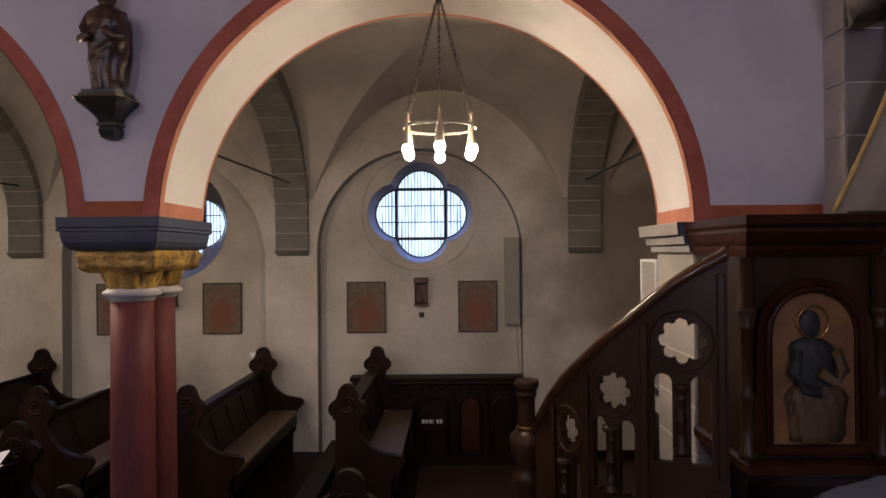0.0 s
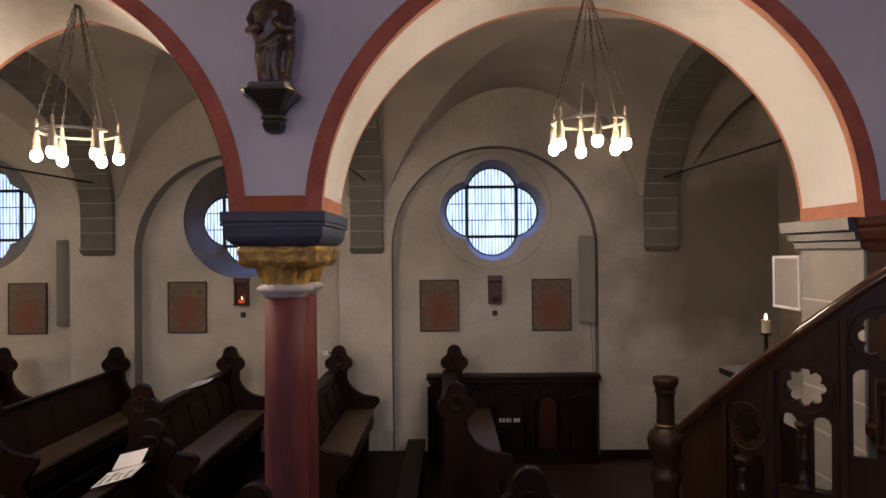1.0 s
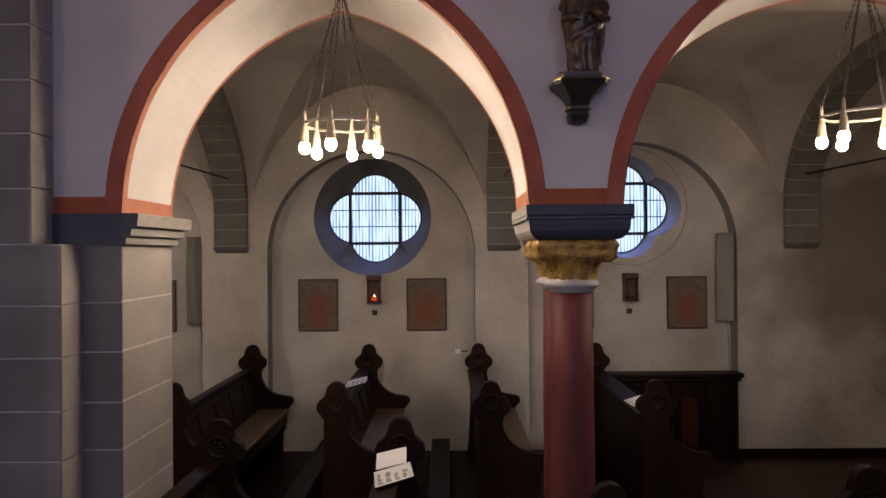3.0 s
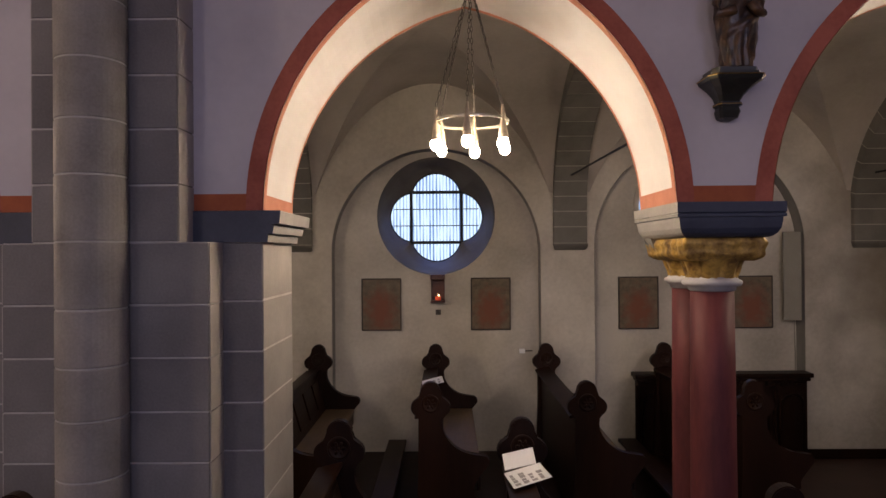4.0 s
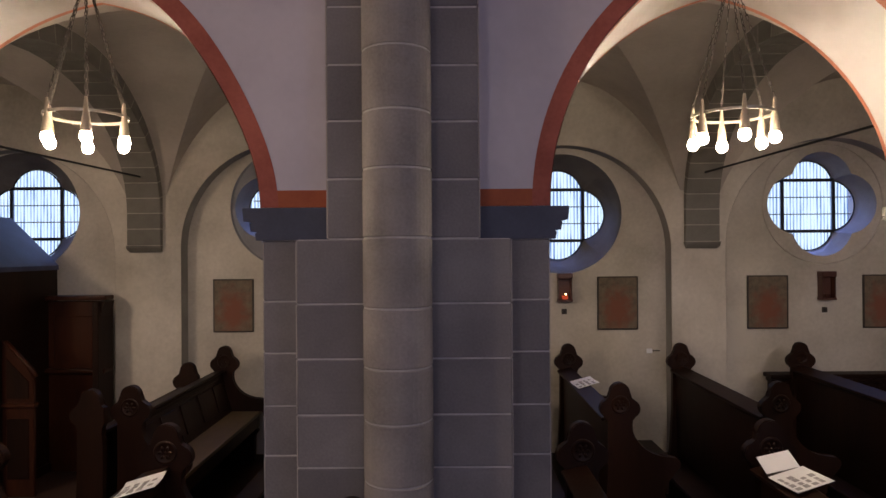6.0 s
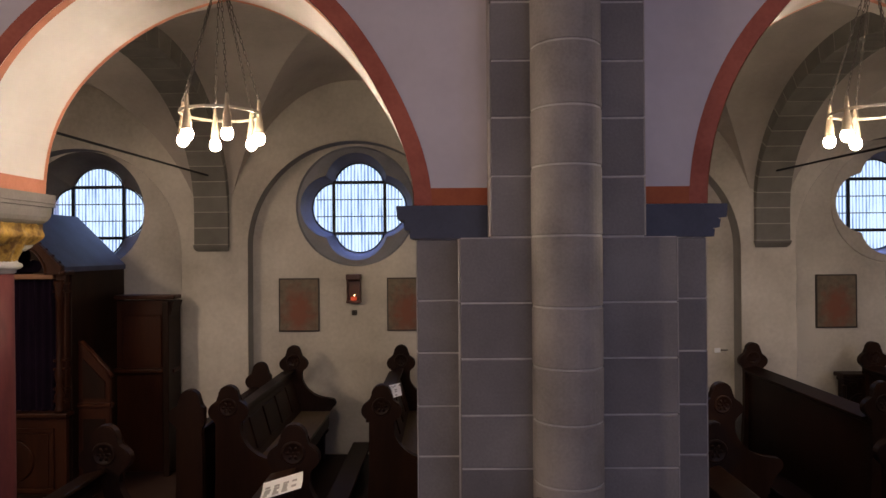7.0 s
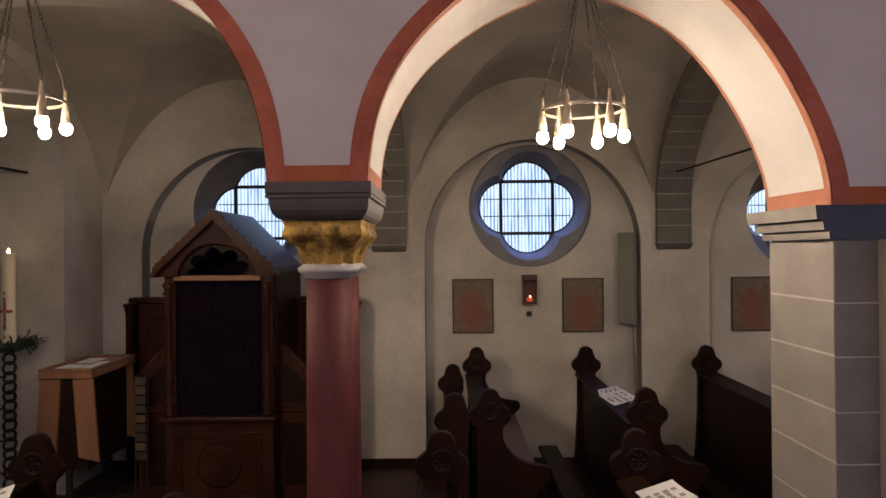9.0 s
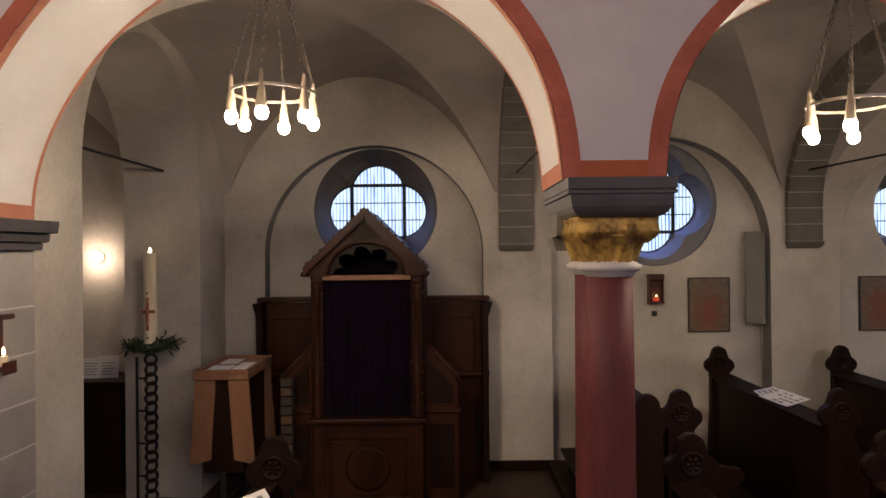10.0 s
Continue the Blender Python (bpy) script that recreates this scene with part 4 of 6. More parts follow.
def pew_end_outline():
    """Side view of a pew end that faces +x: carved three-lobed head, neck, hollow sweep to the arm, foot."""
    pts = [(-0.13, 0.10), (0.30, 0.10), (0.30, 0.34)]
    pts += arc(0.40, 0.47, 0.10, 235, 130, 5)
    pts += [(0.37, 0.60)] + arc(0.375, 0.665, 0.045, -60, 90, 6)
    pts += [(0.30, 0.715)] + arc(0.33, 0.975, 0.255, 262, 190, 8)[1:]
    head = [(0.082, 0.975)] + arc(0.078, 1.055, 0.064, -65, 62, 7) + [(0.078, 1.128)] + arc(0.0, 1.168, 0.070, -8, 90, 7)
    pts += head + [(-x, z) for x, z in head[::-1][1:]]
    pts += [(-0.088, 0.94), (-0.09, 0.6), (-0.11, 0.25)]
    return pts


END = pew_end_outline()


def pew_end(y, name, parent, h=0.0):
    """One carved end of thickness 6 cm at y."""
    bm = extrude_profile([(x, z + (h if z > 0.5 else 0)) for x, z in END], 0.06, "y", y - 0.03, bevel=0.005)
    ob = part(name, bm, WOOD, parent, "carved dark oak pew end with a lobed head")
    for s in (-1, 1):
        ros = lathe([(0.001, 0.0035), (0.046, 0.0035), (0.049, 0.006), (0.056, 0.008), (0.062, 0.006), (0.066, 0.0)][::-1], 28)
        for k in range(7):
            q = radians(60 * k)
            leaf = bmesh.new()
            bmesh.ops.create_icosphere(leaf, subdivisions=1, radius=1.0)
            merge(ros, leaf, Matrix.LocRotScale(((0.027 if k else 0) * math.cos(q), (0.027 if k else 0) * math.sin(q), 0.0045), Matrix.Rotation(q, 3, "Z"), (0.016, 0.010, 0.006) if k else (0.009, 0.009, 0.007)))
        bmesh.ops.transform(ros, matrix=Matrix.Translation((0.0, y + s * 0.029, 1.085 + h)) @ pose(0, 0, 0, -90 * s, 0, 0), verts=ros.verts)
        part("rosette", ros, WOOD, ob, smooth=True)
    return ob


def pew(x, y0, y1, label, group, near=True, far=True):
    """A pew across y0..y1 that faces +x."""
    p = thing("pew", label, "pew", Matrix.Translation((x, 0, 0)), group)
    if near:
        pew_end(y0 + 0.03, "pew_end", p)
    if far:
        pew_end(y1 - 0.03, "pew_end", p)
    a, b = y0 + (0.06 if near else 0), y1 - (0.06 if far else 0)
    back = extrude_profile([(-0.055, 0.14), (0.02, 0.14), (0.085, 0.57), (-0.026, 0.957), (-0.055, 0.957)], b - a, "y", a)
    part("backrest", back, WOOD, p)
    n = max(2, round((b - a) / 0.42))
    for i in range(n):
        u, v = a + (b - a) * i / n + 0.05, a + (b - a) * (i + 1) / n - 0.05
        pan = box(-0.008, 0.008, u, v, -0.125, 0.125, 0.005)
        bmesh.ops.transform(pan, matrix=pose(0.030, 0, 0.775, 0, -16, 0), verts=pan.verts)
        part("back_panel", pan, WOOD, p)
    part("top_rail", box(-0.072, -0.012, a, b, 0.925, 0.968, 0.006), WOOD, p)
    part("seat", box(0.06, 0.365, a, b, 0.555, 0.59, 0.008, seg=2), SEAT_WOOD, p, "worn lighter seat board")
    part("seat_rail", box(0.33, 0.355, a, b, 0.44, 0.553, 0.004), WOOD, p)
    shelf = box(-0.072, 0.072, a, b, -0.011, 0.011, 0.007, seg=2)
    bmesh.ops.transform(shelf, matrix=pose(-0.048, 0, 0.985, 0, -14, 0), verts=shelf.verts)
    part("book_rest", shelf, WOOD, p)
    knee = box(-0.48, -0.30, a, b, 0.245, 0.28, 0.006)
    box(-0.42, -0.38, a + 0.1, a + 0.16, 0.12, 0.245, bm=knee)
    box(-0.42, -0.38, b - 0.16, b - 0.1, 0.12, 0.245, bm=knee)
    part("kneeler", knee, WOOD, p)
    return p


AISLE = "dark oak pew with carved lobed ends standing against the aisle wall"
NAVE = "dark oak nave pew with carved lobed end beside the arcade"
for x in (-1.97, -3.09, -4.28, -5.46, -6.53):
    pew(x, 4.93, 6.98, AISLE, "aisle pews")
pew(-0.78, 4.93, 6.98, AISLE, "aisle pews")
for x, yend in ((-0.47, 3.03), (-1.63, 2.83), (-2.55, 3.93), (-3.57, 3.91), (-4.66, 2.78), (-5.83, 3.92), (-6.85, 3.92), (-7.90, 3.02), (-8.99, 3.92)):
    pew(x, 0.9, yend, NAVE, "nave pews")
# rear pew front with a lower head, by the confessional
rear = thing("rear_bench", "low dark oak pew front behind the last row", "bench")
for y, h in ((4.875, -0.01), (6.62, -0.11)):
    low = [(x if x < 0.1 else 0.09 + 0.01 * (z > 0.9), z + (h if z > 0.5 else 0)) for x, z in END if x < 0.3 or z > 0.9 or z < 0.2]
    part("pew_end", extrude_profile(low, 0.06, "y", y - 0.03, bevel=0.004), WOOD, rear, "carved dark oak bench end with a lobed head")
part("panel", box(-0.05, -0.02, 4.905, 6.59, 0.12, 0.86, 0.004), WOOD, rear)
part("top_rail", box(-0.08, 0.0, 4.905, 6.59, 0.86, 0.90, 0.01), WOOD, rear)
rear.matrix_basis = Matrix.Translation((-6.77, 0, 0))
# wooden platforms under the pews
for a, b, y0, y1 in ((-7.1, -0.35, 4.75, 7.12), (-9.5, 0.0, 0.7, 3.05)):
    setting(part("floor_platform", box(a, b, y0, y1, 0.0, 0.10, 0.006), WOOD), "low dark wooden platform under the pews", "floor")


def booklet(x, y, z, turn, tilt, w=0.21, d=0.15, label="open white song sheet lying on the pew", lean=0):
    b = thing("song_sheet", label, "booklet", pose(x, y, z, lean, tilt, turn), "song sheets")
    page = box(-w / 2, w / 2, -d, d, 0, 0.004, 0.0015)
    bmesh.ops.subdivide_edges(page, edges=[e for e in page.edges if abs(e.verts[0].co.y - e.verts[1].co.y) > d], cuts=10)
    for v in page.verts:
        v.co.z += 0.005 * (v.co.y / d) ** 2 + 0.002 * math.sin(3 * v.co.y / d + 9 * x)
    part("page", page, PAPER, b)
    if lean:
        return b
    bars = bmesh.new()
    rnd = random.Random(int(100 * (x + y)))
    curl = lambda q: 0.005 * (q / d) ** 2 + 0.002 * math.sin(3 * q / d + 9 * x)
    for r in range(4):
        for k in range(5):
            q = (-0.84 + 0.36 * k) * d
            if rnd.random() < 0.85 and k < 4:
                box((-0.42 + 0.22 * r) * w, (-0.42 + 0.22 * r + rnd.uniform(0.08, 0.15)) * w, q, q + rnd.uniform(0.18, 0.30) * d, curl(q) + 0.004, curl(q) + 0.0056, bm=bars)
    tagged(part("print", bars, INK, b, "grey printed blocks"), kind="stuff")


booklet(-2.56, 3.545, 1.026, 8, -14, 0.20, 0.115)
booklet(-2.585, 3.725, 1.056, -4, -14, 0.17, 0.06, lean=28)
booklet(-3.10, 6.10, 1.010, 4, -14, 0.19, 0.15)
booklet(-5.47, 5.68, 1.014, 6, -14, 0.20, 0.19)
booklet(-5.49, 5.90, 1.020, -8, -14, 0.17, 0.09)
booklet(-5.80, 3.50, 1.028, 10, -14, 0.20, 0.12)
booklet(-9.02, 3.55, 1.002, 25, -14, 0.2, 0.14)
booklet(-0.80, 5.26, 1.010, 10, -14, 0.17, 0.13)


# ---- things on the aisle wall ----
def station(x, z0=1.335, z1=1.893):
    s = thing("station_picture", "faded reddish painted panel in a thin dark frame on the wall", "picture", Matrix.Translation((x, NICHE - 0.022, (z0 + z1) / 2)), "station pictures")
    w, h = 0.212, (z1 - z0) / 2
    part("panel", box(-w + 0.008, w - 0.008, 0.0, 0.02, -h + 0.008, h - 0.008), PICTURE_SOFT, s, "dull ground with a faded red painted group")
    for a in ((-w, w, h - 0.012, h), (-w, w, -h, -h + 0.012), (-w, -w + 0.012, -h + 0.012, h - 0.012), (w - 0.012, w, -h + 0.012, h - 0.012)):
        part("frame_bar", box(a[0], a[1], -0.006, 0.021, a[2], a[3], 0.002), FRAME_WOOD, s)
    return s


for c, off in ((-0.345, (-0.59, 0.62)), (-3.083, (-0.588, 0.577)), (-5.95, (-0.60, 0.535))):
    for o in off:
        station(c + o)


def lantern(x, lit):
    b = thing("wall_lantern", "small red lantern box with a candle on the wall" if lit else "small red lantern box, unlit, on the wall", "lantern", Matrix.Translation((x, NICHE, 1.785)), "wall lanterns")
    part("back_plate", box(-0.07, 0.07, -0.02, -0.001, -0.145, 0.145, 0.003), RED_BOX, b)
    for s in (-1, 1):
        part("side", box(s * 0.07 - 0.008 * (s > 0), s * 0.07 + 0.008 * (s < 0), -0.10, -0.02, -0.135, 0.09, 0.002), RED_BOX, b)
    part("roof", box(-0.075, 0.075, -0.112, -0.0, 0.09, 0.148, 0.006), RED_BOX, b)
    part("floor_board", box(-0.075, 0.075, -0.108, -0.0, -0.15, -0.128, 0.003), RED_BOX, b)
    part("cup", lathe([(0.022, -0.127), (0.03, -0.12), (0.032, -0.088), (0.030, -0.088), (0.026, -0.115), (0.0, -0.115)], 20, (0, -0.06, 0)), RED_GLOW if lit else RED_BOX, b, "red glass cup", smooth=True)
    if lit:
        part("flame", lathe([(0.0, -0.082), (0.0055, -0.078), (0.006, -0.073), (0.0035, -0.066), (0.0, -0.061)], 12, (0.006, -0.066, 0)), FLAME, b, "small candle flame", smooth=True)
    sw = thing("wall_socket", "small dark square plate on the wall below the lantern", "wall plate", Matrix.Translation((x, NICHE, 1.527)), "wall plates")
    part("plate", box(-0.028, 0.028, -0.012, -0.001, -0.028, 0.028, 0.003), FRAME_WOOD, sw)
    part("button", box(-0.012, 0.012, -0.016, -0.012, -0.012, 0.012, 0.002), IRON, sw)
    return b


for x, lit in ((-0.335, False), (-3.066, True), (-5.97, True)):
    lantern(x, lit)
for x, turn in ((0.675, -22), (-4.93, -42)):
    sp = thing("column_speaker", "slim grey column loudspeaker fixed upright in the niche", "loudspeaker", pose(x, NICHE - 0.045, 1.89, 0, 0, turn), "column speakers")
    part("case", box(-0.085, 0.085, -0.11, -0.012, -0.465, 0.465, 0.008, seg=2), SPEAKER, sp)
    part("grille", box(-0.072, 0.072, -0.115, -0.109, -0.45, 0.45, 0.002), SPEAKER, sp)
    part("bracket", box(-0.03, 0.03, -0.02, 0.03, -0.3, 0.3), IRON, sp)
    part("cable", tube([(0.02, -0.01, -0.46), (0.03, 0.02, -0.9), (0.03, 0.02, -1.88)], 0.005, 6), SPEAKER, sp)
sw = thing("light_switch", "small white switch with a short cable on the wall pier", "switch", Matrix.Translation((-2.175, NICHE, 1.108)))
part("plate", box(-0.03, 0.03, -0.02, -0.001, -0.025, 0.025, 0.004), PAPER, sw)
part("cable", tube([(0.03, -0.008, 0.0), (0.11, -0.008, 0.002)], 0.006, 6), IRON, sw)

# ---- carved front in the easternmost niche ----
cf = thing("carved_bench_front", "dark carved oak front with small arcades standing before the niche", "bench front", Matrix.Translation((-0.17, 6.98, 0)))
part("body", box(-0.86, 0.86, 0.02, 0.14, 0.0, 0.86, 0.006), WOOD, cf)
part("cornice", box(-0.90, 0.90, -0.04, 0.15, 0.868, 0.915, 0.012, seg=2), WOOD, cf)
part("cornice_roll", box(-0.88, 0.88, -0.02, 0.14, 0.83, 0.866, 0.014, seg=2), WOOD, cf)
for k in range(5):
    x = -0.70 + 0.35 * k
    line = arch_points(x - 0.12, x + 0.12, 0.58, 16)
    bm = tube([(x - 0.12, 0.016, 0.12)] + [(a, 0.016, z) for a, z in line] + [(x + 0.12, 0.016, 0.12)], 0.018, 8)
    part("arcade_moulding", bm, WOOD, cf, smooth=True)
    part("pilaster", box(x - 0.19, x - 0.155, -0.012, 0.03, 0.05, 0.80, 0.008), WOOD, cf)
part("base_board", box(-0.88, 0.88, -0.02, 0.02, 0.0, 0.10, 0.006), WOOD, cf)
for k in range(12):
    part("dentil", box(-0.815 + 0.14 * k, -0.745 + 0.14 * k, -0.012, 0.03, 0.78, 0.825, 0.008), WOOD, cf)
for x in (-0.35, 0.35):
    part("niche_panel", extrude_profile([(x - 0.085, 0.16)] + arch_points(x - 0.085, x + 0.085, 0.60, 16) + [(x + 0.085, 0.16)], 0.012, "y", 0.010, bevel=0.003), BROWN_WOOD, cf, "lighter carved panel in the arcade")
plaque = thing("round_plaque", "dark round plaque with a pale inscription leaning on the bench front", "plaque", Matrix.Translation((-0.22, 6.955, 0.50)))
disc = lathe([(0.0, 0.0), (0.15, 0.0), (0.155, 0.006), (0.15, 0.014), (0.0, 0.014)], 32)
bmesh.ops.transform(disc, matrix=pose(0, 0, 0, 90, 0, 0), verts=disc.verts)
part("disc", disc, WOOD, plaque)
bars = bmesh.new()
for k, w in enumerate((0.03, 0.026, 0.03, 0.012, 0.03, 0.026)):
    box(-0.105 + 0.037 * k, -0.105 + 0.037 * k + w, -0.018, -0.0145, -0.06, -0.02, bm=bars)
tagged(part("inscription", bars, PAPER, plaque, "pale unreadable inscription"), kind="stuff")

# ---- statue on its console ----
con = thing("wall_console", "dark gilded bracket console on the nave wall", "console", Matrix.Translation((-1.655, FRONT, 2.98)))
bracket = bmesh.new()
loops = []
for z, hx, d in ((-0.215, 0.018, 0.03), (-0.205, 0.042, 0.06), (-0.175, 0.050, 0.075), (-0.155, 0.044, 0.068), (-0.150, 0.055, 0.08), (-0.138, 0.055, 0.08), (-0.132, 0.047, 0.072), (-0.105, 0.060, 0.09), (-0.075, 0.088, 0.13), (-0.050, 0.120, 0.17), (-0.034, 0.128, 0.18), (-0.031, 0.108, 0.158), (-0.014, 0.112, 0.162), (-0.011, 0.100, 0.15), (0.005, 0.102, 0.152)):
    c = 0.35 * hx
    loops.append([bracket.verts.new(v) for v in ((-hx, 0.0, z), (-hx, c - d, z), (c * 0.6 - hx, -d, z), (hx - c * 0.6, -d, z), (hx, c - d, z), (hx, 0.0, z))])
for a, b in zip(loops, loops[1:]):
    for i in range(6):
        bracket.faces.new((a[i], a[(i + 1) % 6], b[(i + 1) % 6], b[i]))
bracket.faces.new(loops[0][::-1])
bracket.faces.new(loops[-1])
part("bracket", bracket, CONSOLE_MAT, con)
for z, hx, d in ((-0.144, 0.0555, 0.0805), (-0.033, 0.1285, 0.1805)):
    c = 0.35 * hx
    part("gilt_line", tube([(-hx, 0.0, z), (-hx, c - d, z), (c * 0.6 - hx, -d, z), (hx - c * 0.6, -d, z), (hx, c - d, z), (hx, 0.0, z)], 0.003, 6), BRASS, con, "thin gilt line")
ST_X, ST_Y, ST_Z, ST_H = -1.64, 3.185, 2.987, 0.485
WIDTHS = [(0.0, 0.066, 0.055), (0.12, 0.070, 0.058), (0.30, 0.080, 0.064), (0.50, 0.092, 0.068), (0.66, 0.098, 0.066), (0.76, 0.094, 0.058), (0.81, 0.060, 0.046), (0.835, 0.031, 0.034), (0.86, 0.034, 0.040), (0.90, 0.045, 0.050), (0.94, 0.046, 0.050), (0.98, 0.032, 0.034), (1.0, 0.008, 0.008)]


def girth(t):
    for (a, wa, da), (b, wb, db) in zip(WIDTHS, WIDTHS[1:]):
        if t <= b:
            q = (t - a) / (b - a)
            q = q * q * (3 - 2 * q)
            return wa + (wb - wa) * q, da + (db - da) * q
    return WIDTHS[-1][1:]


st = bmesh.new()
rings = []
for k in range(71):
    t = k / 70
    hx, hy = girth(t)
    ring = []
    for i in range(56):
        a = 2 * math.pi * i / 56
        front = max(0.0, -math.sin(a))
        robe = max(0.0, 1 - t / 0.42)
        cloak = 0 if t > 0.80 else 1
        f = 1 + 0.11 * robe * math.sin(11 * a + 2 * math.sin(7 * t)) + cloak * 0.07 * math.sin(5 * a - 15 * t) * math.sin(math.pi * min(1, t / 0.8))
        f += cloak * 0.12 * front * max(0.0, 1 - abs(t - 0.38 - 0.10 * math.cos(a)) / 0.05) + 0.05 * noise.noise((4 * math.cos(a), 4 * math.sin(a), 11 * t))
        f += cloak * 0.16 * max(0.0, math.cos(a)) ** 3 * max(0.0, min(1.0, (0.74 - t) / 0.2)) * (t > 0.08)
        ring.append(st.verts.new((ST_X + hx * f * math.cos(a), ST_Y + hy * f * math.sin(a), ST_Z + ST_H * t)))
    rings.append(ring)
for a, b in zip(rings, rings[1:]):
    for i in range(56):
        st.faces.new((a[i], a[(i + 1) % 56], b[(i + 1) % 56], b[i]))
st.faces.new(rings[0][::-1])
st.faces.new(rings[-1])
for sx, hand in ((-1, (-0.035, -0.085, 0.245)), (1, (0.030, -0.082, 0.275))):
    arm = [(sx * 0.078, -0.01, 0.355), (sx * 0.098, -0.03, 0.29), (sx * 0.095, -0.055, 0.235), (sx * 0.065, -0.078, 0.235), hand]
    tube([(ST_X + x, ST_Y + y, ST_Z + z) for x, y, z in arm], 0.021, 10, st)
tagged(part("statue", st, STATUE_MAT, smooth=True), "dark carved draped figure standing on a wall console", "statue")


# ---- confessional ----
cb = thing("confessional", "dark oak confessional with a gabled roof and a closed purple curtain", "confessional", Matrix.Translation((-8.76, 6.05, 0)))
W = 0.46
part("base_front", box(-W, W, 0.0, 0.05, 0.0, 0.76, 0.004), BROWN_WOOD, cb)
for a in ((-0.36, 0.36, 0.62, 0.66), (-0.36, 0.36, 0.10, 0.14), (-0.36, -0.32, 0.14, 0.62), (0.32, 0.36, 0.14, 0.62)):
    part("panel_moulding", box(a[0], a[1], -0.016, 0.004, a[2], a[3], 0.006), BROWN_WOOD, cb)
part("carved_panel", box(-0.31, 0.31, -0.008, 0.002, 0.15, 0.61, 0.004), BROWN_WOOD, cb)
ros = lathe([(0.0, 0.006), (0.04, 0.008), (0.06, 0.003), (0.10, 0.007), (0.13, 0.003), (0.17, 0.006), (0.19, 0.0)][::-1], 28)
bmesh.ops.transform(ros, matrix=Matrix.Translation((0, -0.008, 0.38)) @ pose(0, 0, 0, 90, 0, 0), verts=ros.verts)
part("carved_roundel", ros, BROWN_WOOD, cb, smooth=True)
part("ledge", box(-W - 0.03, W + 0.03, -0.05, 0.08, 0.76, 0.80, 0.012, seg=2), BROWN_WOOD, cb)
part("plinth", box(-W - 0.04, W + 0.04, -0.03, 1.0, 0.0, 0.09, 0.008), WOOD, cb)
for s in (-1, 1):
    x = s * 0.415
    part("post", box(x - 0.045, x + 0.045, 0.0, 0.09, 0.80, 2.02, 0.008), BROWN_WOOD, cb)
    part("turned_post", lathe([(0.036, 0.80), (0.040, 0.83), (0.028, 0.86), (0.036, 0.90), (0.040, 0.95), (0.026, 0.98), (0.034, 1.0), (0.022, 1.04), (0.034, 1.10), (0.036, 1.14), (0.024, 1.18), (0.022, 1.4), (0.026, 1.78), (0.036, 1.80), (0.026, 1.83), (0.038, 1.88), (0.042, 1.94)], 20, (x, -0.02, 0)), BROWN_WOOD, cb, "turned oak post", smooth=True)
    part("side_wall", box(s * W - 0.02, s * W + 0.02, 0.06, 1.02, 0.09, 2.02, 0.004), WOOD, cb)
    # low side partition with a sloping top
    a, b = (W, W + 0.30)
    pts = [(a, 0.0), (b, 0.0), (b, 1.06), (b - 0.03, 1.12), (a + 0.05, 1.36), (a, 1.42)]
    bm = extrude_profile([(s * u, v) for u, v in pts], 0.04, "y", 0.16, bevel=0.006)
    part("side_partition", bm, BROWN_WOOD, cb)
    part("partition_rail", tube([(s * (b + 0.01), 0.18, 1.07), (s * (b - 0.03), 0.18, 1.14), (s * (a + 0.04), 0.18, 1.385)], 0.022, 8), BROWN_WOOD, cb, smooth=True)
    part("partition_ledge", box(min(s * a, s * (b + 0.02)), max(s * a, s * (b + 0.02)), 0.13, 0.21, 0.80, 0.84, 0.01), BROWN_WOOD, cb)
    # tall wing behind
    w = 1.10 if s < 0 else 1.03
    part("wing_panel", box(min(s * W, s * w), max(s * W, s * w), 0.86, 0.92, 0.0, 1.70, 0.004), BROWN_WOOD, cb)
    part("wing_cornice", box(min(s * W, s * (w + 0.05)), max(s * W, s * (w + 0.05)), 0.80, 0.98, 1.71, 1.755, 0.014, seg=2), BROWN_WOOD, cb)
    part("wing_end", box(s * w - 0.03, s * w + 0.03, 0.70, 1.0, 0.0, 1.70, 0.006), WOOD, cb)
    part("wing_inset", box(min(s * (W + 0.08), s * (w - 0.1)), max(s * (W + 0.08), s * (w - 0.1)), 0.845, 0.862, 1.0, 1.55, 0.008), BROWN_WOOD, cb)
    # roof slope; its blue colour stands for daylight from the window
    bm = extrude_profile([(0.0, 2.50), (0.0, 2.545), (s * 0.49, 2.055), (s * 0.49, 2.01)], 1.14, "y", -0.11, bevel=0.003)
    part("roof_slope", bm, ROOF_DAYLIT, cb, "wooden roof slope, coloured blue for the window daylight on it")
    part("raking_cornice", extrude_profile([(0.0, 2.46), (0.0, 2.555), (s * 0.505, 2.065), (s * 0.505, 1.99)], 0.055, "y", -0.14, bevel=0.008), BROWN_WOOD, cb)
    part("eave_end", box(s * 0.50 - 0.03, s * 0.50 + 0.03, -0.13, 0.03, 1.985, 2.025, 0.012), BROWN_WOOD, cb)
    for k in range(9):
        u = (k + 0.5) / 9
        part("crocket", lathe([(0.0, 0.0), (0.012, 0.003), (0.013, 0.012), (0.0, 0.024)], 8, (s * 0.505 * u, -0.112, 2.55 - 0.49 * u)), BROWN_WOOD, cb)
    # moulding half way up the wing, stacked rings on the posts
    part("wing_moulding", box(min(s * W, s * (w + 0.045)), max(s * W, s * (w + 0.045)), 0.79, 0.97, 0.99, 1.03, 0.012, seg=2), BROWN_WOOD, cb)
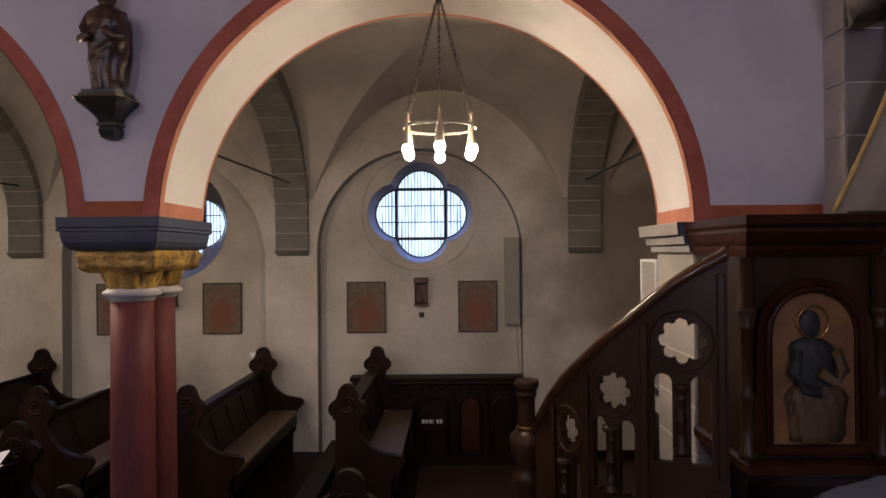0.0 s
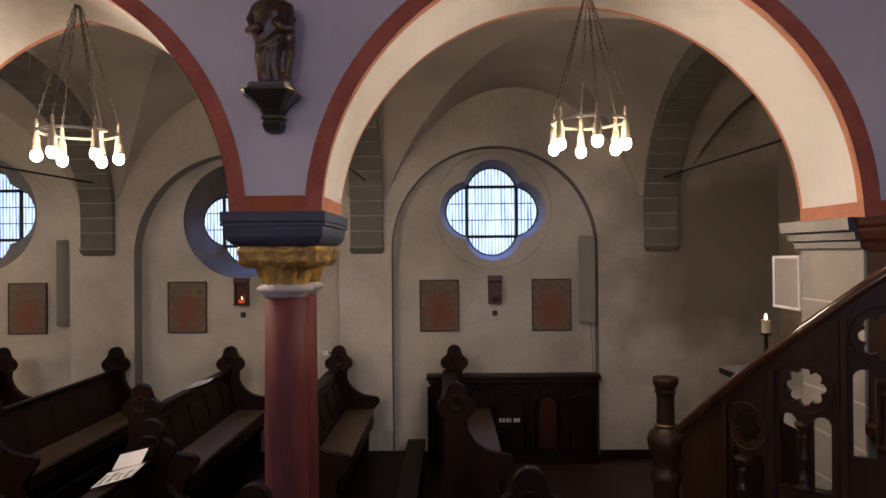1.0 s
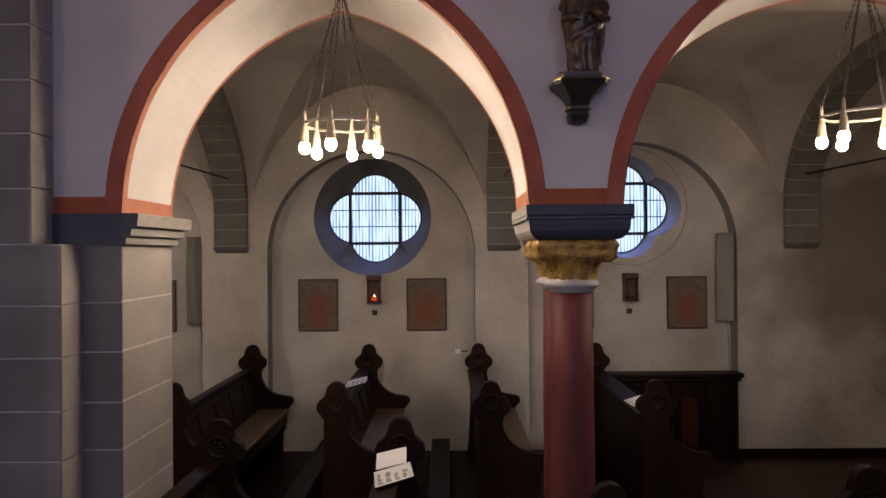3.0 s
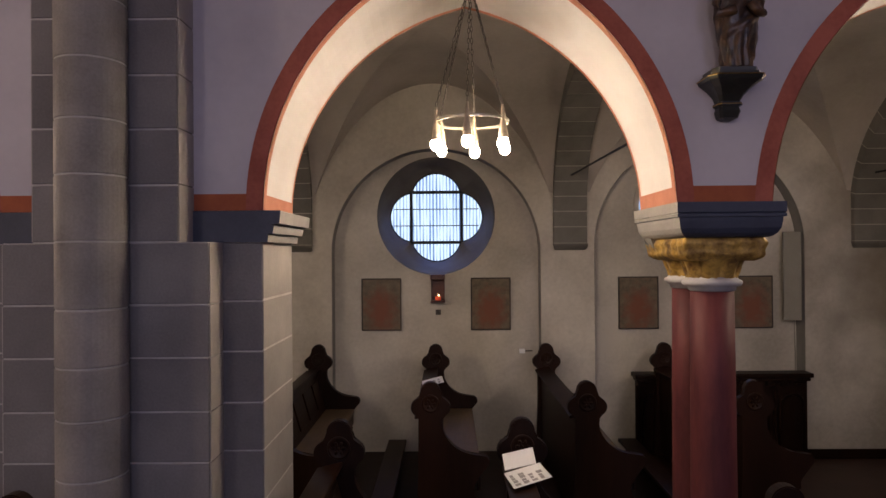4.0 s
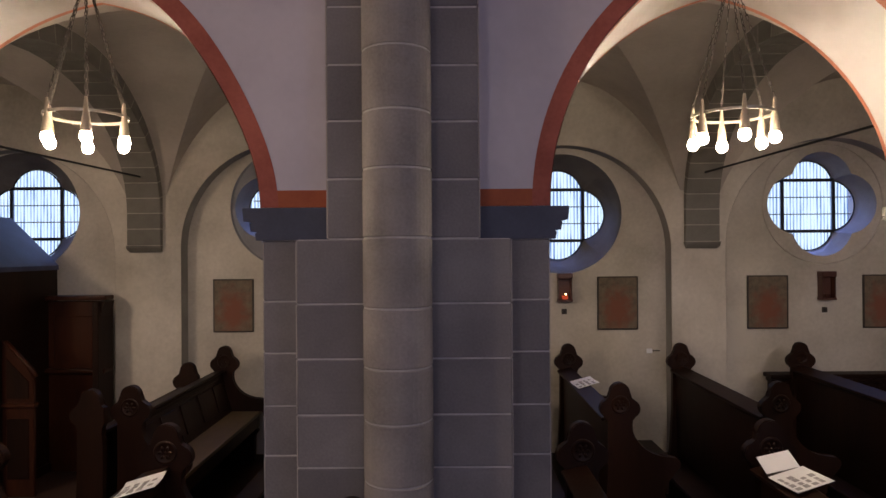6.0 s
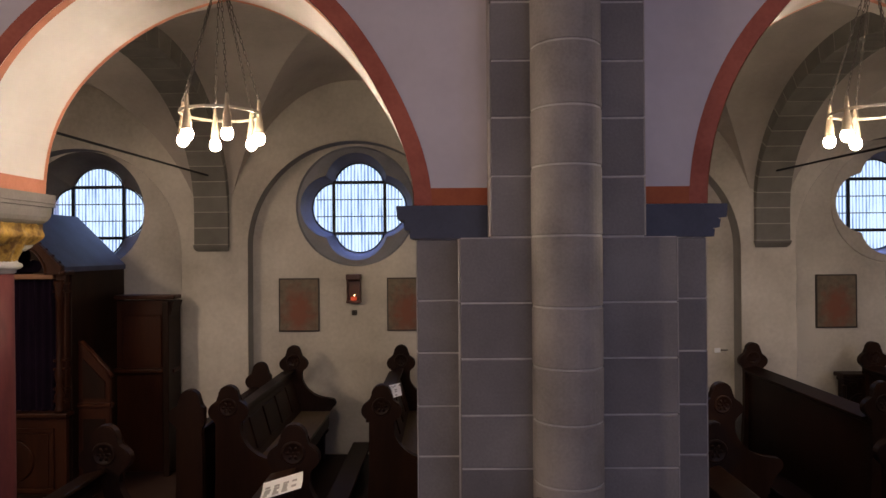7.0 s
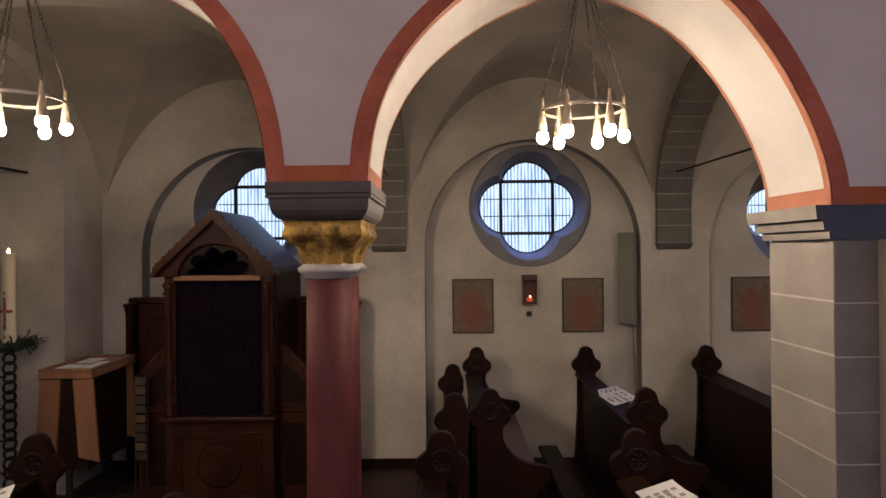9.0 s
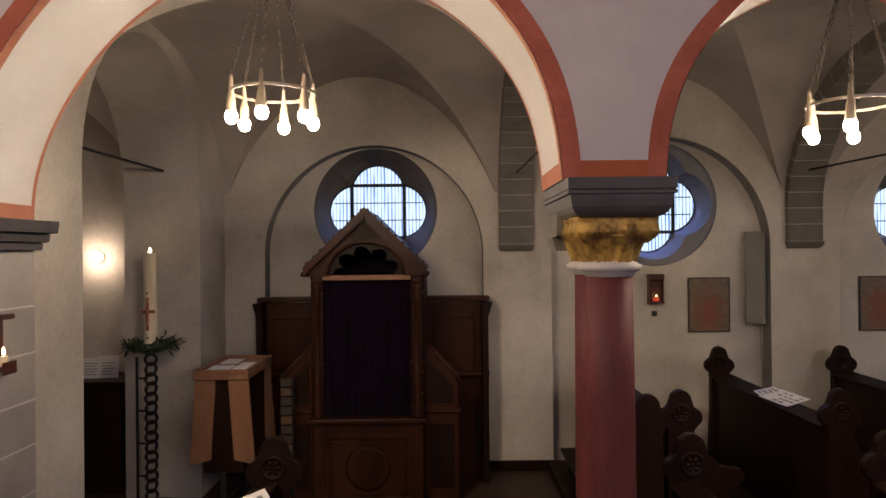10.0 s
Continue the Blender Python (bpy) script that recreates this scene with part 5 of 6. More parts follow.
    part("wing_bracket", extrude_profile([(s * (w + 0.03), 1.70), (s * (w + 0.075), 1.70), (s * (w + 0.05), 1.62), (s * (w + 0.03), 1.55)], 0.2, "y", 0.74, bevel=0.004), WOOD, cb)
    for z in (0.885, 0.99, 1.16, 1.235, 1.83, 1.90):
        part("post_ring", box(x - 0.054, x + 0.054, -0.028, 0.095, z, z + 0.022, 0.006), BROWN_WOOD, cb, "moulded band of the post")
    part("partition_inset", extrude_profile([(s * (W + 0.06), 0.88), (s * (W + 0.26), 0.88), (s * (W + 0.26), 1.03), (s * (W + 0.06), 1.24)], 0.012, "y", 0.150, bevel=0.004), WOOD, cb)
    part("partition_inset", box(min(s * (W + 0.06), s * (W + 0.26)), max(s * (W + 0.06), s * (W + 0.26)), 0.150, 0.162, 0.16, 0.70, 0.005), WOOD, cb)
# carved triangle in the gable
part("gable_carving", extrude_profile([(-0.15, 2.29), (0.15, 2.29), (0.0, 2.435)], 0.014, "y", -0.074, bevel=0.005), WOOD, cb)
# gable board with a scalloped opening
arch = [(0.31 * math.cos(math.pi - math.pi * k / 24), 2.0 + 0.26 * math.sin(math.pi - math.pi * k / 24)) for k in range(25)]
part("gable_board", extrude_profile([(-0.505, 1.99)] + [(-0.31, 1.99)] + arch + [(0.31, 1.99), (0.505, 1.99), (0.0, 2.47)], 0.04, "y", -0.06), BROWN_WOOD, cb)
part("arch_moulding", tube([(x * 1.03, -0.062, 2.0 + (z - 2.0) * 1.04) for x, z in arch], 0.012, 6), BROWN_WOOD, cb, smooth=True)
cusp = []
for k in range(109):
    a = math.pi * k / 108
    rr = 0.205 + 0.075 * abs(math.sin(4.5 * a)) ** 0.7
    cusp.append((rr * math.cos(a), 2.0 + 0.84 * rr * math.sin(a)))
part("cusped_frieze", extrude_profile([(-0.33, 1.997), (-0.205, 1.997)] + cusp[::-1] + [(0.205, 1.997), (0.33, 1.997)] + [(0.33 * math.cos(math.pi * k / 24), 2.0 + 0.275 * math.sin(math.pi * k / 24)) for k in range(1, 24)], 0.02, "y", -0.015), WOOD, cb)
# near-black board that paints in the shade behind the gable opening
part("gable_back", extrude_profile([(-0.42, 2.0), (0.42, 2.0), (0.0, 2.42)], 0.02, "y", 0.40), CURTAIN, cb)
part("curtain_rail", box(-0.37, 0.37, -0.03, 0.03, 1.95, 1.995, 0.006), ORANGE_WOOD, cb, "lighter wooden curtain rail")
cur = bmesh.new()
nx = 120
cols = []
for i in range(nx + 1):
    x = -0.372 + 0.744 * i / nx
    cols.append([cur.verts.new((x, 0.05 + 0.012 * math.sin(x * 95) + 0.008 * math.sin(x * 41 + 2 * z), z)) for z in (0.80, 1.1, 1.4, 1.7, 1.96)])
for a, b in zip(cols, cols[1:]):
    for j in range(4):
        cur.faces.new((a[j], b[j], b[j + 1], a[j + 1]))
part("curtain", cur, CURTAIN, cb, "closed dark purple curtain", smooth=True)
part("back_wall", box(-W, W, 1.0, 1.03, 0.0, 2.05), WOOD, cb)

# ---- candle, stand and table beside the confessional ----
cst = thing("candle_stand", "twisted dark iron floor stand for a large candle", "candle stand", Matrix.Translation((-10.63, 6.18, 0)))
for k in range(15):
    r = (0.046, 0.052)[k % 2]
    ring_ = tube([(r * math.cos(2 * math.pi * i / 20), 0.0, r * math.sin(2 * math.pi * i / 20)) for i in range(20)], 0.0135, 8, cyclic=True)
    bmesh.ops.transform(ring_, matrix=Matrix.Translation((0, 0, 0.12 + 0.083 * k)) @ Matrix.Rotation(radians((12, 62)[k % 2]), 4, "Z"), verts=ring_.verts)
    part("link", ring_, IRON, cst, "round dark iron link", smooth=True)
part("back_bar", tube([(-0.135, 0.03, 0.02), (-0.135, 0.03, 1.30)], 0.012, 8), IRON, cst)
for k in range(4):
    part("cross_bar", tube([(-0.135, 0.03, 0.28 + 0.28 * k), (-0.03, 0.0, 0.28 + 0.28 * k)], 0.009, 6), IRON, cst)
part("foot_plate", lathe([(0.24, 0.0), (0.24, 0.02), (0.10, 0.05), (0.06, 0.08), (0.0, 0.08)], 28), IRON, cst)
part("dish", lathe([(0.03, 1.33), (0.10, 1.35), (0.15, 1.375), (0.15, 1.385), (0.0, 1.385)], 28), IRON, cst)
wr = thing("fir_wreath", "dark green fir wreath round the foot of a candle", "wreath", Matrix.Translation((-10.63, 6.18, 1.41)))
part("ring", tube([(0.17 * math.cos(2 * math.pi * i / 32), 0.17 * math.sin(2 * math.pi * i / 32), 0.0) for i in range(32)], 0.028, 8, cyclic=True), GREEN, wr)
rnd = random.Random(5)
needles = bmesh.new()
for i in range(420):
    a = rnd.uniform(0, 2 * math.pi)
    r = 0.17 + rnd.gauss(0, 0.03)
    p = Vector((r * math.cos(a), r * math.sin(a), rnd.gauss(0.0, 0.02)))
    d = Vector((math.cos(a + rnd.gauss(0, 0.8)), math.sin(a + rnd.gauss(0, 0.8)), rnd.gauss(0.05, 0.45))).normalized() * rnd.uniform(0.04, 0.11)
    s = d.cross(Vector((0, 0, 1))).normalized() * 0.006
    needles.faces.new([needles.verts.new(v) for v in (p - s, p + d * 0.5 - 1.6 * s, p + d, p + d * 0.5 + 1.6 * s, p + s)])
tagged(part("needles", needles, GREEN, wr), kind="stuff")
pc = thing("large_candle", "tall cream altar candle with a red and gold cross, lit", "candle", Matrix.Translation((-10.63, 6.18, 1.386)))
part("wax_body", lathe([(0.0, 0.0), (0.056, 0.0), (0.0555, 0.79), (0.053, 0.812), (0.048, 0.806), (0.030, 0.792), (0.0, 0.79)], 32), WAX, pc, smooth=False)
part("flame", lathe([(0.0, 0.80), (0.012, 0.812), (0.014, 0.825), (0.007, 0.845), (0.0, 0.862)], 12), FLAME, pc, "candle flame", smooth=True)
part("wax_cross", box(-0.011, 0.011, -0.063, -0.050, 0.15, 0.43, 0.003), RED_PAINT, pc, "red wax cross")
part("cross_arm", box(-0.055, 0.055, -0.062, -0.03, 0.298, 0.322, 0.003), RED_PAINT, pc)
for z in (0.09, 0.21, 0.308, 0.40, 0.47):
    part("gilt_boss", lathe([(0.0, -0.012), (0.011, -0.006), (0.012, 0.006), (0.0, 0.012)], 10, (0.0, -0.060, z)), BRASS, pc)

tb = thing("display_table", "light wooden display table with a glazed tray and splayed legs", "table", pose(-9.875, 6.08, 0, 0, 0, 1))
part("tray", box(-0.215, 0.215, -0.39, 0.39, 1.19, 1.245, 0.006), ORANGE_WOOD, tb)
for a in ((-0.215, 0.215, -0.39, -0.355), (-0.215, 0.215, 0.355, 0.39), (-0.215, -0.18, -0.355, 0.355), (0.18, 0.215, -0.355, 0.355)):
    part("tray_rim", box(a[0], a[1], a[2], a[3], 1.246, 1.27, 0.004), ORANGE_WOOD, tb)
for a, b, c, d in ((-0.16, 0.02, -0.3, -0.05), (0.04, 0.15, -0.22, 0.1), (-0.14, 0.0, 0.05, 0.3)):
    part("leaflet", box(a, b, c, d, 1.247, 1.252), PAPER, tb, "white leaflet in the tray")
for y in (-0.37, 0.33):
    for s in (-1, 1):
        pts = [(s * 0.21, 1.188), (s * 0.05, 1.188), (s * 0.092, 0.56), (s * 0.255, 0.52)]
        part("leg_board", extrude_profile(pts, 0.03, "y", y, bevel=0.003), ORANGE_WOOD, tb, "splayed light wooden board")
# added dark box in place of the black void between the leg boards
part("inner_case", box(-0.16, 0.16, -0.34, 0.34, 0.45, 1.18, 0.004), WOOD, tb, "dark box standing for the shaded void between the boards")
for s in (-1, 1):
    part("foot_bar", box(-0.20, 0.20, s * 0.33 - 0.02, s * 0.33 + 0.02, 0.0, 0.03, 0.004), IRON, tb)
    part("stand_post", box(-0.02, 0.02, s * 0.33 - 0.02, s * 0.33 + 0.02, 0.03, 0.46), IRON, tb)
part("cross_bar", box(-0.015, 0.015, -0.31, 0.31, 0.20, 0.23), IRON, tb)
rack = thing("leaflet_rack", "narrow wire rack holding small cards beside the confessional", "rack", Matrix.Translation((-9.45, 6.1, 0)))
for s in (-1, 1):
    part("upright", tube([(s * 0.05, 0, 0.0), (s * 0.05, 0.03, 1.15)], 0.008, 6), IRON, rack)
for k in range(9):
    part("card", box(-0.045, 0.045, -0.01, -0.004, 0.42 + 0.08 * k, 0.485 + 0.08 * k), (FRAME_WOOD, ROBE_PALE)[k % 3 == 1], rack)
part("foot", box(-0.1, 0.1, -0.1, 0.1, 0.0, 0.015), IRON, rack)

# west bay: cabinet, notice sheets and wall lamp
cab = thing("low_cabinet", "dark oak cabinet in the shadow beyond the cross arch", "cabinet", Matrix.Translation((-11.62, 6.78, 0)))
part("body", box(-0.55, 0.55, -0.2, 0.32, 0.0, 0.98, 0.008), WOOD, cab)
part("top", box(-0.58, 0.58, -0.23, 0.33, 0.985, 1.02, 0.008), WOOD, cab)
for s in (-1, 1):
    part("door", box(s * 0.27 - 0.25, s * 0.27 + 0.25, -0.215, -0.201, 0.06, 0.94, 0.005), WOOD, cab)
for k, x in enumerate((-11.62, -11.45, -11.30)):
    sh = thing("notice_sheet", "white printed sheet standing on the cabinet", "notice", pose(x, 6.72 + 0.02 * k, 1.022, -12, 0, 6 * k - 5), "notice sheets")
    part("sheet", box(-0.1, 0.1, 0, 0.003, 0, 0.17 + 0.02 * k), PAPER, sh)
    bars = bmesh.new()
    for r in range(5):
        box(-0.075, 0.06 - 0.02 * (r % 2), -0.002, -0.0005, 0.03 + 0.026 * r, 0.04 + 0.026 * r, bm=bars)
    part("print", bars, INK, sh)
wl = thing("wall_lamp", "round frosted wall lamp, lit", "wall lamp", Matrix.Translation((-11.55, 7.125, 2.16)))
base = lathe([(0.0, 0.0), (0.055, 0.0), (0.055, 0.02), (0.0, 0.02)], 24)
bmesh.ops.transform(base, matrix=pose(0, 0, 0, 90, 0, 0), verts=base.verts)
part("plate", base, PALE_METAL, wl)
glb = bmesh.new()
bmesh.ops.create_uvsphere(glb, u_segments=24, v_segments=16, radius=0.05, matrix=Matrix.Translation((0, -0.06, 0)))
part("globe", glb, GLOBE, wl, "glowing frosted globe", smooth=True)
# votive shelf on the west pier
vs = thing("votive_shelf", "small red-brown wooden shelf with a lit candle on the stone pier", "shelf", pose(-10.197, 3.555, 1.65, 0, 0, 90))
part("board", box(-0.05, 0.05, -0.06, 0.0, 0.0, 0.02, 0.004), RED_BOX, vs)
part("board_front", box(-0.05, 0.05, -0.068, -0.058, -0.02, 0.04, 0.004), RED_BOX, vs)
part("upper_board", box(-0.05, 0.05, -0.06, 0.0, 0.235, 0.26, 0.004), RED_BOX, vs)
part("back", box(-0.04, 0.04, -0.008, 0.0, 0.02, 0.235), RED_BOX, vs)
part("candle", lathe([(0.0, 0.02), (0.02, 0.02), (0.02, 0.065), (0.0, 0.065)], 16, (0.0, -0.035, 0)), WAX, vs, "short candle")
part("flame", lathe([(0.0, 0.066), (0.008, 0.078), (0.007, 0.092), (0.0, 0.11)], 10, (0.0, -0.035, 0)), FLAME, vs, "candle flame", smooth=True)

# ---- side altar at the east end ----
al = thing("side_altar", "plain dark altar table with a white cloth on top", "altar", Matrix.Translation((1.5, 4.45, 0)))
part("table_body", box(0.12, 1.1, 0.1, 1.3, 0.0, 1.12, 0.01), WOOD, al)
part("slab", box(0.0, 1.12, 0.0, 1.42, 1.125, 1.175, 0.008), IRON, al, "dark stone slab")
part("cloth", box(0.01, 1.115, 0.01, 1.41, 1.176, 1.19, 0.004), CLOTH, al, "white altar cloth")
part("cloth_drop", box(0.10, 0.118, 0.12, 1.28, 0.93, 1.12), CLOTH, al, "hanging edge of the white cloth")
ac = thing("altar_candle", "short white candle burning on a dark candlestick", "candle", Matrix.Translation((1.84, 5.72, 1.191)))
part("foot", lathe([(0.075, 0.0), (0.075, 0.012), (0.02, 0.03), (0.016, 0.10), (0.03, 0.12), (0.016, 0.15), (0.016, 0.27), (0.045, 0.285), (0.045, 0.295), (0.0, 0.295)], 24), IRON, ac, "dark candlestick", smooth=True)
part("wax_body", lathe([(0.0, 0.296), (0.036, 0.296), (0.036, 0.40), (0.03, 0.405), (0.0, 0.40)], 24), WAX, ac)
part("flame", lathe([(0.0, 0.405), (0.012, 0.417), (0.011, 0.432), (0.004, 0.452), (0.0, 0.460)], 12), FLAME, ac, "candle flame", smooth=True)
nb = thing("notice_board", "white framed board fixed upright behind the pier", "notice board", Matrix.Translation((1.195, 4.02, 1.992)))
part("board", box(-0.02, 0.03, -0.145, 0.16, -0.15, 0.15, 0.003), PALE_STONE, nb)
for a in ((-0.15, 0.165, 0.14, 0.157), (-0.15, 0.165, -0.157, -0.14), (-0.15, -0.135, -0.14, 0.14), (0.15, 0.165, -0.14, 0.14)):
    part("frame_bar", box(-0.028, 0.031, a[0], a[1], a[2], a[3], 0.002), PAPER, nb)
part("bracket", box(0.031, 0.08, -0.148, -0.03, -0.05, 0.05), IRON, nb)
bp = thing("pulpit_back_panel", "red-brown wooden panel on the pier behind the pulpit", "panel", Matrix.Translation((1.55, 3.262, 1.6)))
part("board", box(-0.27, 0.32, -0.012, 0.014, -0.8, 0.735, 0.003), BROWN_WOOD, bp)
part("moulding", box(-0.275, -0.245, -0.03, -0.012, -0.8, 0.735, 0.004), BROWN_WOOD, bp)

# ---- pulpit and its curved stair ----
RAIL = [(0.47, 3.75, 1.20), (0.485, 3.42, 1.40), (0.53, 3.13, 1.60), (0.62, 2.98, 1.75), (0.73, 2.87, 1.885), (0.92, 2.75, 2.07), (1.10, 2.69, 2.185)]


def smooth_line(pts, n=20):
    P = [Vector(p) for p in pts]
    P = [2 * P[0] - P[1]] + P + [2 * P[-1] - P[-2]]
    out = []
    for i in range(1, len(P) - 2):
        for k in range(n):
            t = k / n
            a, b, c, d = P[i - 1], P[i], P[i + 1], P[i + 2]
            out.append(0.5 * (2 * b + (c - a) * t + (2 * a - 5 * b + 4 * c - d) * t * t + (3 * b - a - 3 * c + d) * t ** 3))
    return out + [P[-2]]


line = smooth_line(RAIL)
dist = [0.0]
for a, b in zip(line, line[1:]):
    dist.append(dist[-1] + math.hypot(b.x - a.x, b.y - a.y))
LENGTH = dist[-1]


def along(s):
    for i in range(len(dist) - 1):
        if dist[i + 1] >= s:
            t = (s - dist[i]) / max(1e-9, dist[i + 1] - dist[i])
            p = line[i].lerp(line[i + 1], t)
            d = (line[i + 1] - line[i])
            return p, Vector((d.x, d.y, 0)).normalized()
    d = line[-1] - line[-2]
    return line[-1], Vector((d.x, d.y, 0)).normalized()


def s_at(x, y):
    return dist[min(range(len(line)), key=lambda i: (line[i].x - x) ** 2 + (line[i].y - y) ** 2)]


# flowers of the pierced side: place along the rail, height, radius
FLOWERS = [(s_at(0.925, 2.747), 1.833, 0.092), (s_at(0.69, 2.905), 1.602, 0.080), (s_at(0.537, 3.11), 1.385, 0.075)]


def pierced(s, v):
    """Signed distance to the nearest opening of the stair's side: eight-petalled flowers, and pairs of round-headed slots."""
    best, z = 9.0, along(max(0, min(LENGTH, s)))[0].z - v
    for fs, fz, r in FLOWERS:
        ds, dz = s - fs, z - fz
        a = math.atan2(dz, ds)
        a = round(a / (math.pi / 4)) * math.pi / 4
        best = min(best, math.hypot(ds, dz) - 0.66 * r, math.hypot(ds - 0.74 * r * math.cos(a), dz - 0.74 * r * math.sin(a)) - 0.275 * r)
        w, top = 0.42 * r, fz - 1.9 * r
        for k in (-1, 1):
            o = ds - k * 0.80 * r
            best = min(best, math.hypot(o, z - top) - w if z > top else max(abs(o) - w, top - 3.5 * r - z))
    return best


stair = thing("pulpit_stair", "curved dark oak pulpit stair with pierced sides and a polished rail", "stair")
bm = bmesh.new()
STEP = 0.006
NS, NV = int(LENGTH / STEP), int(0.90 / STEP)
front_v, back_v = {}, {}
sdf = [[pierced(i * STEP, 0.02 + j * STEP) for j in range(NV + 1)] for i in range(NS + 1)]


def vert(i, j):
    if (i, j) not in front_v:
        s, v, f = i * STEP, 0.02 + j * STEP, sdf[i][j]
        if abs(f) < 0.8 * STEP:
            e = 1e-4
            g = Vector((pierced(s + e, v) - f, pierced(s, v + e) - f)) / e
            if g.length > 0.1:
                s, v = s - f * g.x / g.length_squared, v - f * g.y / g.length_squared
        p, d = along(max(0, min(LENGTH, s)))
        nrm = Vector((d.y, -d.x, 0))
        co = Vector((p.x, p.y, p.z - v))
        front_v[i, j] = bm.verts.new(co + 0.016 * nrm)
        back_v[i, j] = bm.verts.new(co - 0.016 * nrm)
    return front_v[i, j], back_v[i, j]


solid = lambda i, j: 0 <= i < NS and 0 <= j < NV and (sdf[i][j] + sdf[i + 1][j] + sdf[i][j + 1] + sdf[i + 1][j + 1]) / 4 > 0
for i in range(NS):
    for j in range(NV):
        if not solid(i, j):
            continue
        c = [vert(i, j), vert(i + 1, j), vert(i + 1, j + 1), vert(i, j + 1)]
        bm.faces.new([q[0] for q in c])
        bm.faces.new([q[1] for q in c][::-1])
        for (di, dj), (p, q) in (((0, -1), (0, 1)), ((1, 0), (1, 2)), ((0, 1), (2, 3)), ((-1, 0), (3, 0))):
            if not solid(i + di, j + dj):
                bm.faces.new((c[p][0], c[p][1], c[q][1], c[q][0]))
part("pierced_side", bm, PULPIT_WOOD, stair, "dark oak side pierced with flower and slot openings")
rail = bmesh.new()
sect = [(-0.042, -0.02), (0.042, -0.02), (0.048, 0.004), (0.040, 0.024), (0.018, 0.036), (-0.018, 0.036), (-0.040, 0.024), (-0.048, 0.004)]
rings = []
for k in range(81):
    p, d = along(LENGTH * k / 80)
    nrm = Vector((d.y, -d.x, 0))
    rings.append([rail.verts.new(p + nrm * a + Vector((0, 0, b))) for a, b in sect])
for a, b in zip(rings, rings[1:]):
    for i in range(8):
        rail.faces.new((a[i], a[(i + 1) % 8], b[(i + 1) % 8], b[i]))
rail.faces.new(rings[0][::-1])
rail.faces.new(rings[-1])
part("handrail", rail, RAIL_WOOD, stair, "polished brown handrail", smooth=True)
for fs, fv, r in FLOWERS:
    p, d = along(fs)
    nrm = Vector((d.y, -d.x, 0))
    o = Vector((p.x, p.y, fv - 1.9 * r - 0.28)) + nrm * 0.03
    part("baluster", lathe([(0.034, 0.0), (0.034, 0.018), (0.020, 0.03), (0.028, 0.045), (0.018, 0.06), (0.017, 0.125), (0.023, 0.13), (0.023, 0.142), (0.016, 0.148), (0.015, 0.215), (0.022, 0.222), (0.022, 0.23), (0.017, 0.236), (0.024, 0.255), (0.036, 0.268), (0.036, 0.285)], 18, o), PULPIT_WOOD, stair, "turned baluster", smooth=True)
# raised rings round the flowers, stiles between the fields
for fs, fv, r in FLOWERS:
    pts = []
    for i in range(40):
        a = 2 * math.pi * i / 40
        p, d = along(max(0, min(LENGTH, fs + (r + 0.03) * math.cos(a))))
        pts.append(Vector((p.x, p.y, fv + (r + 0.03) * math.sin(a))) + Vector((d.y, -d.x, 0)) * 0.017)
    part("flower_ring", tube(pts, 0.006, 6, cyclic=True), PULPIT_WOOD, stair, smooth=True)
cuts = [0.5 * (FLOWERS[i][0] + FLOWERS[i + 1][0]) for i in range(2)] + [FLOWERS[0][0] + 0.15, FLOWERS[2][0] - 0.13]
for cs in cuts:
    p, d = along(max(0.02, min(LENGTH - 0.02, cs)))
    m = Matrix.Translation((p.x, p.y, p.z)) @ Matrix.Rotation(math.atan2(d.y, d.x), 4, "Z")
    st_ = box(-0.016, 0.016, -0.036, -0.024, -0.88, -0.06, 0.005)
    bmesh.ops.transform(st_, matrix=m, verts=st_.verts)
    part("stile", st_, PULPIT_WOOD, stair)
for k in range(6):
    s = LENGTH * (0.10 + 0.15 * k)
    p, d = along(s)
    nrm = Vector((-d.y, d.x, 0))
    m = Matrix.Translation((p.x, p.y, p.z - 0.92)) @ Matrix.Rotation(math.atan2(d.y, d.x), 4, "Z")
    tread = box(-0.14, 0.14, 0.03, 0.62, -0.02, 0.02, 0.006)
    bmesh.ops.transform(tread, matrix=m, verts=tread.verts)
    part("tread", tread, WOOD, stair)
    riser = box(-0.14, -0.11, 0.04, 0.60, -0.2, -0.021)
    bmesh.ops.transform(riser, matrix=m, verts=riser.verts)
    part("riser", riser, WOOD, stair)
support = bmesh.new()
for k in range(24):
    (p, d), (q, e) = along(LENGTH * k / 24), along(LENGTH * (k + 1) / 24)
    for w in (0.02,):
        n0, n1 = Vector((d.y, -d.x, 0)) * w, Vector((e.y, -e.x, 0)) * w
        lo = [Vector((p.x, p.y, 0.0)) + n0, Vector((q.x, q.y, 0.0)) + n1, Vector((q.x, q.y, q.z - 0.915)) + n1, Vector((p.x, p.y, p.z - 0.915)) + n0]
        hi = [v - 2 * n for v, n in zip(lo, (n0, n1, n1, n0))]
        a, b = [support.verts.new(v) for v in lo], [support.verts.new(v) for v in hi]
        support.faces.new(a)
        support.faces.new(b[::-1])
        for i in [0, 2] + [3] * (k == 0) + [1] * (k == 23):
            support.faces.new((a[i], a[(i + 1) % 4], b[(i + 1) % 4], b[i]))
bmesh.ops.remove_doubles(support, verts=support.verts, dist=0.003)
part("lower_panel", support, PULPIT_WOOD, stair)
nw = thing("newel_post", "dark carved newel post with a brass band below its shaft", "newel post", Matrix.Translation((0.43, 3.95, 0)))
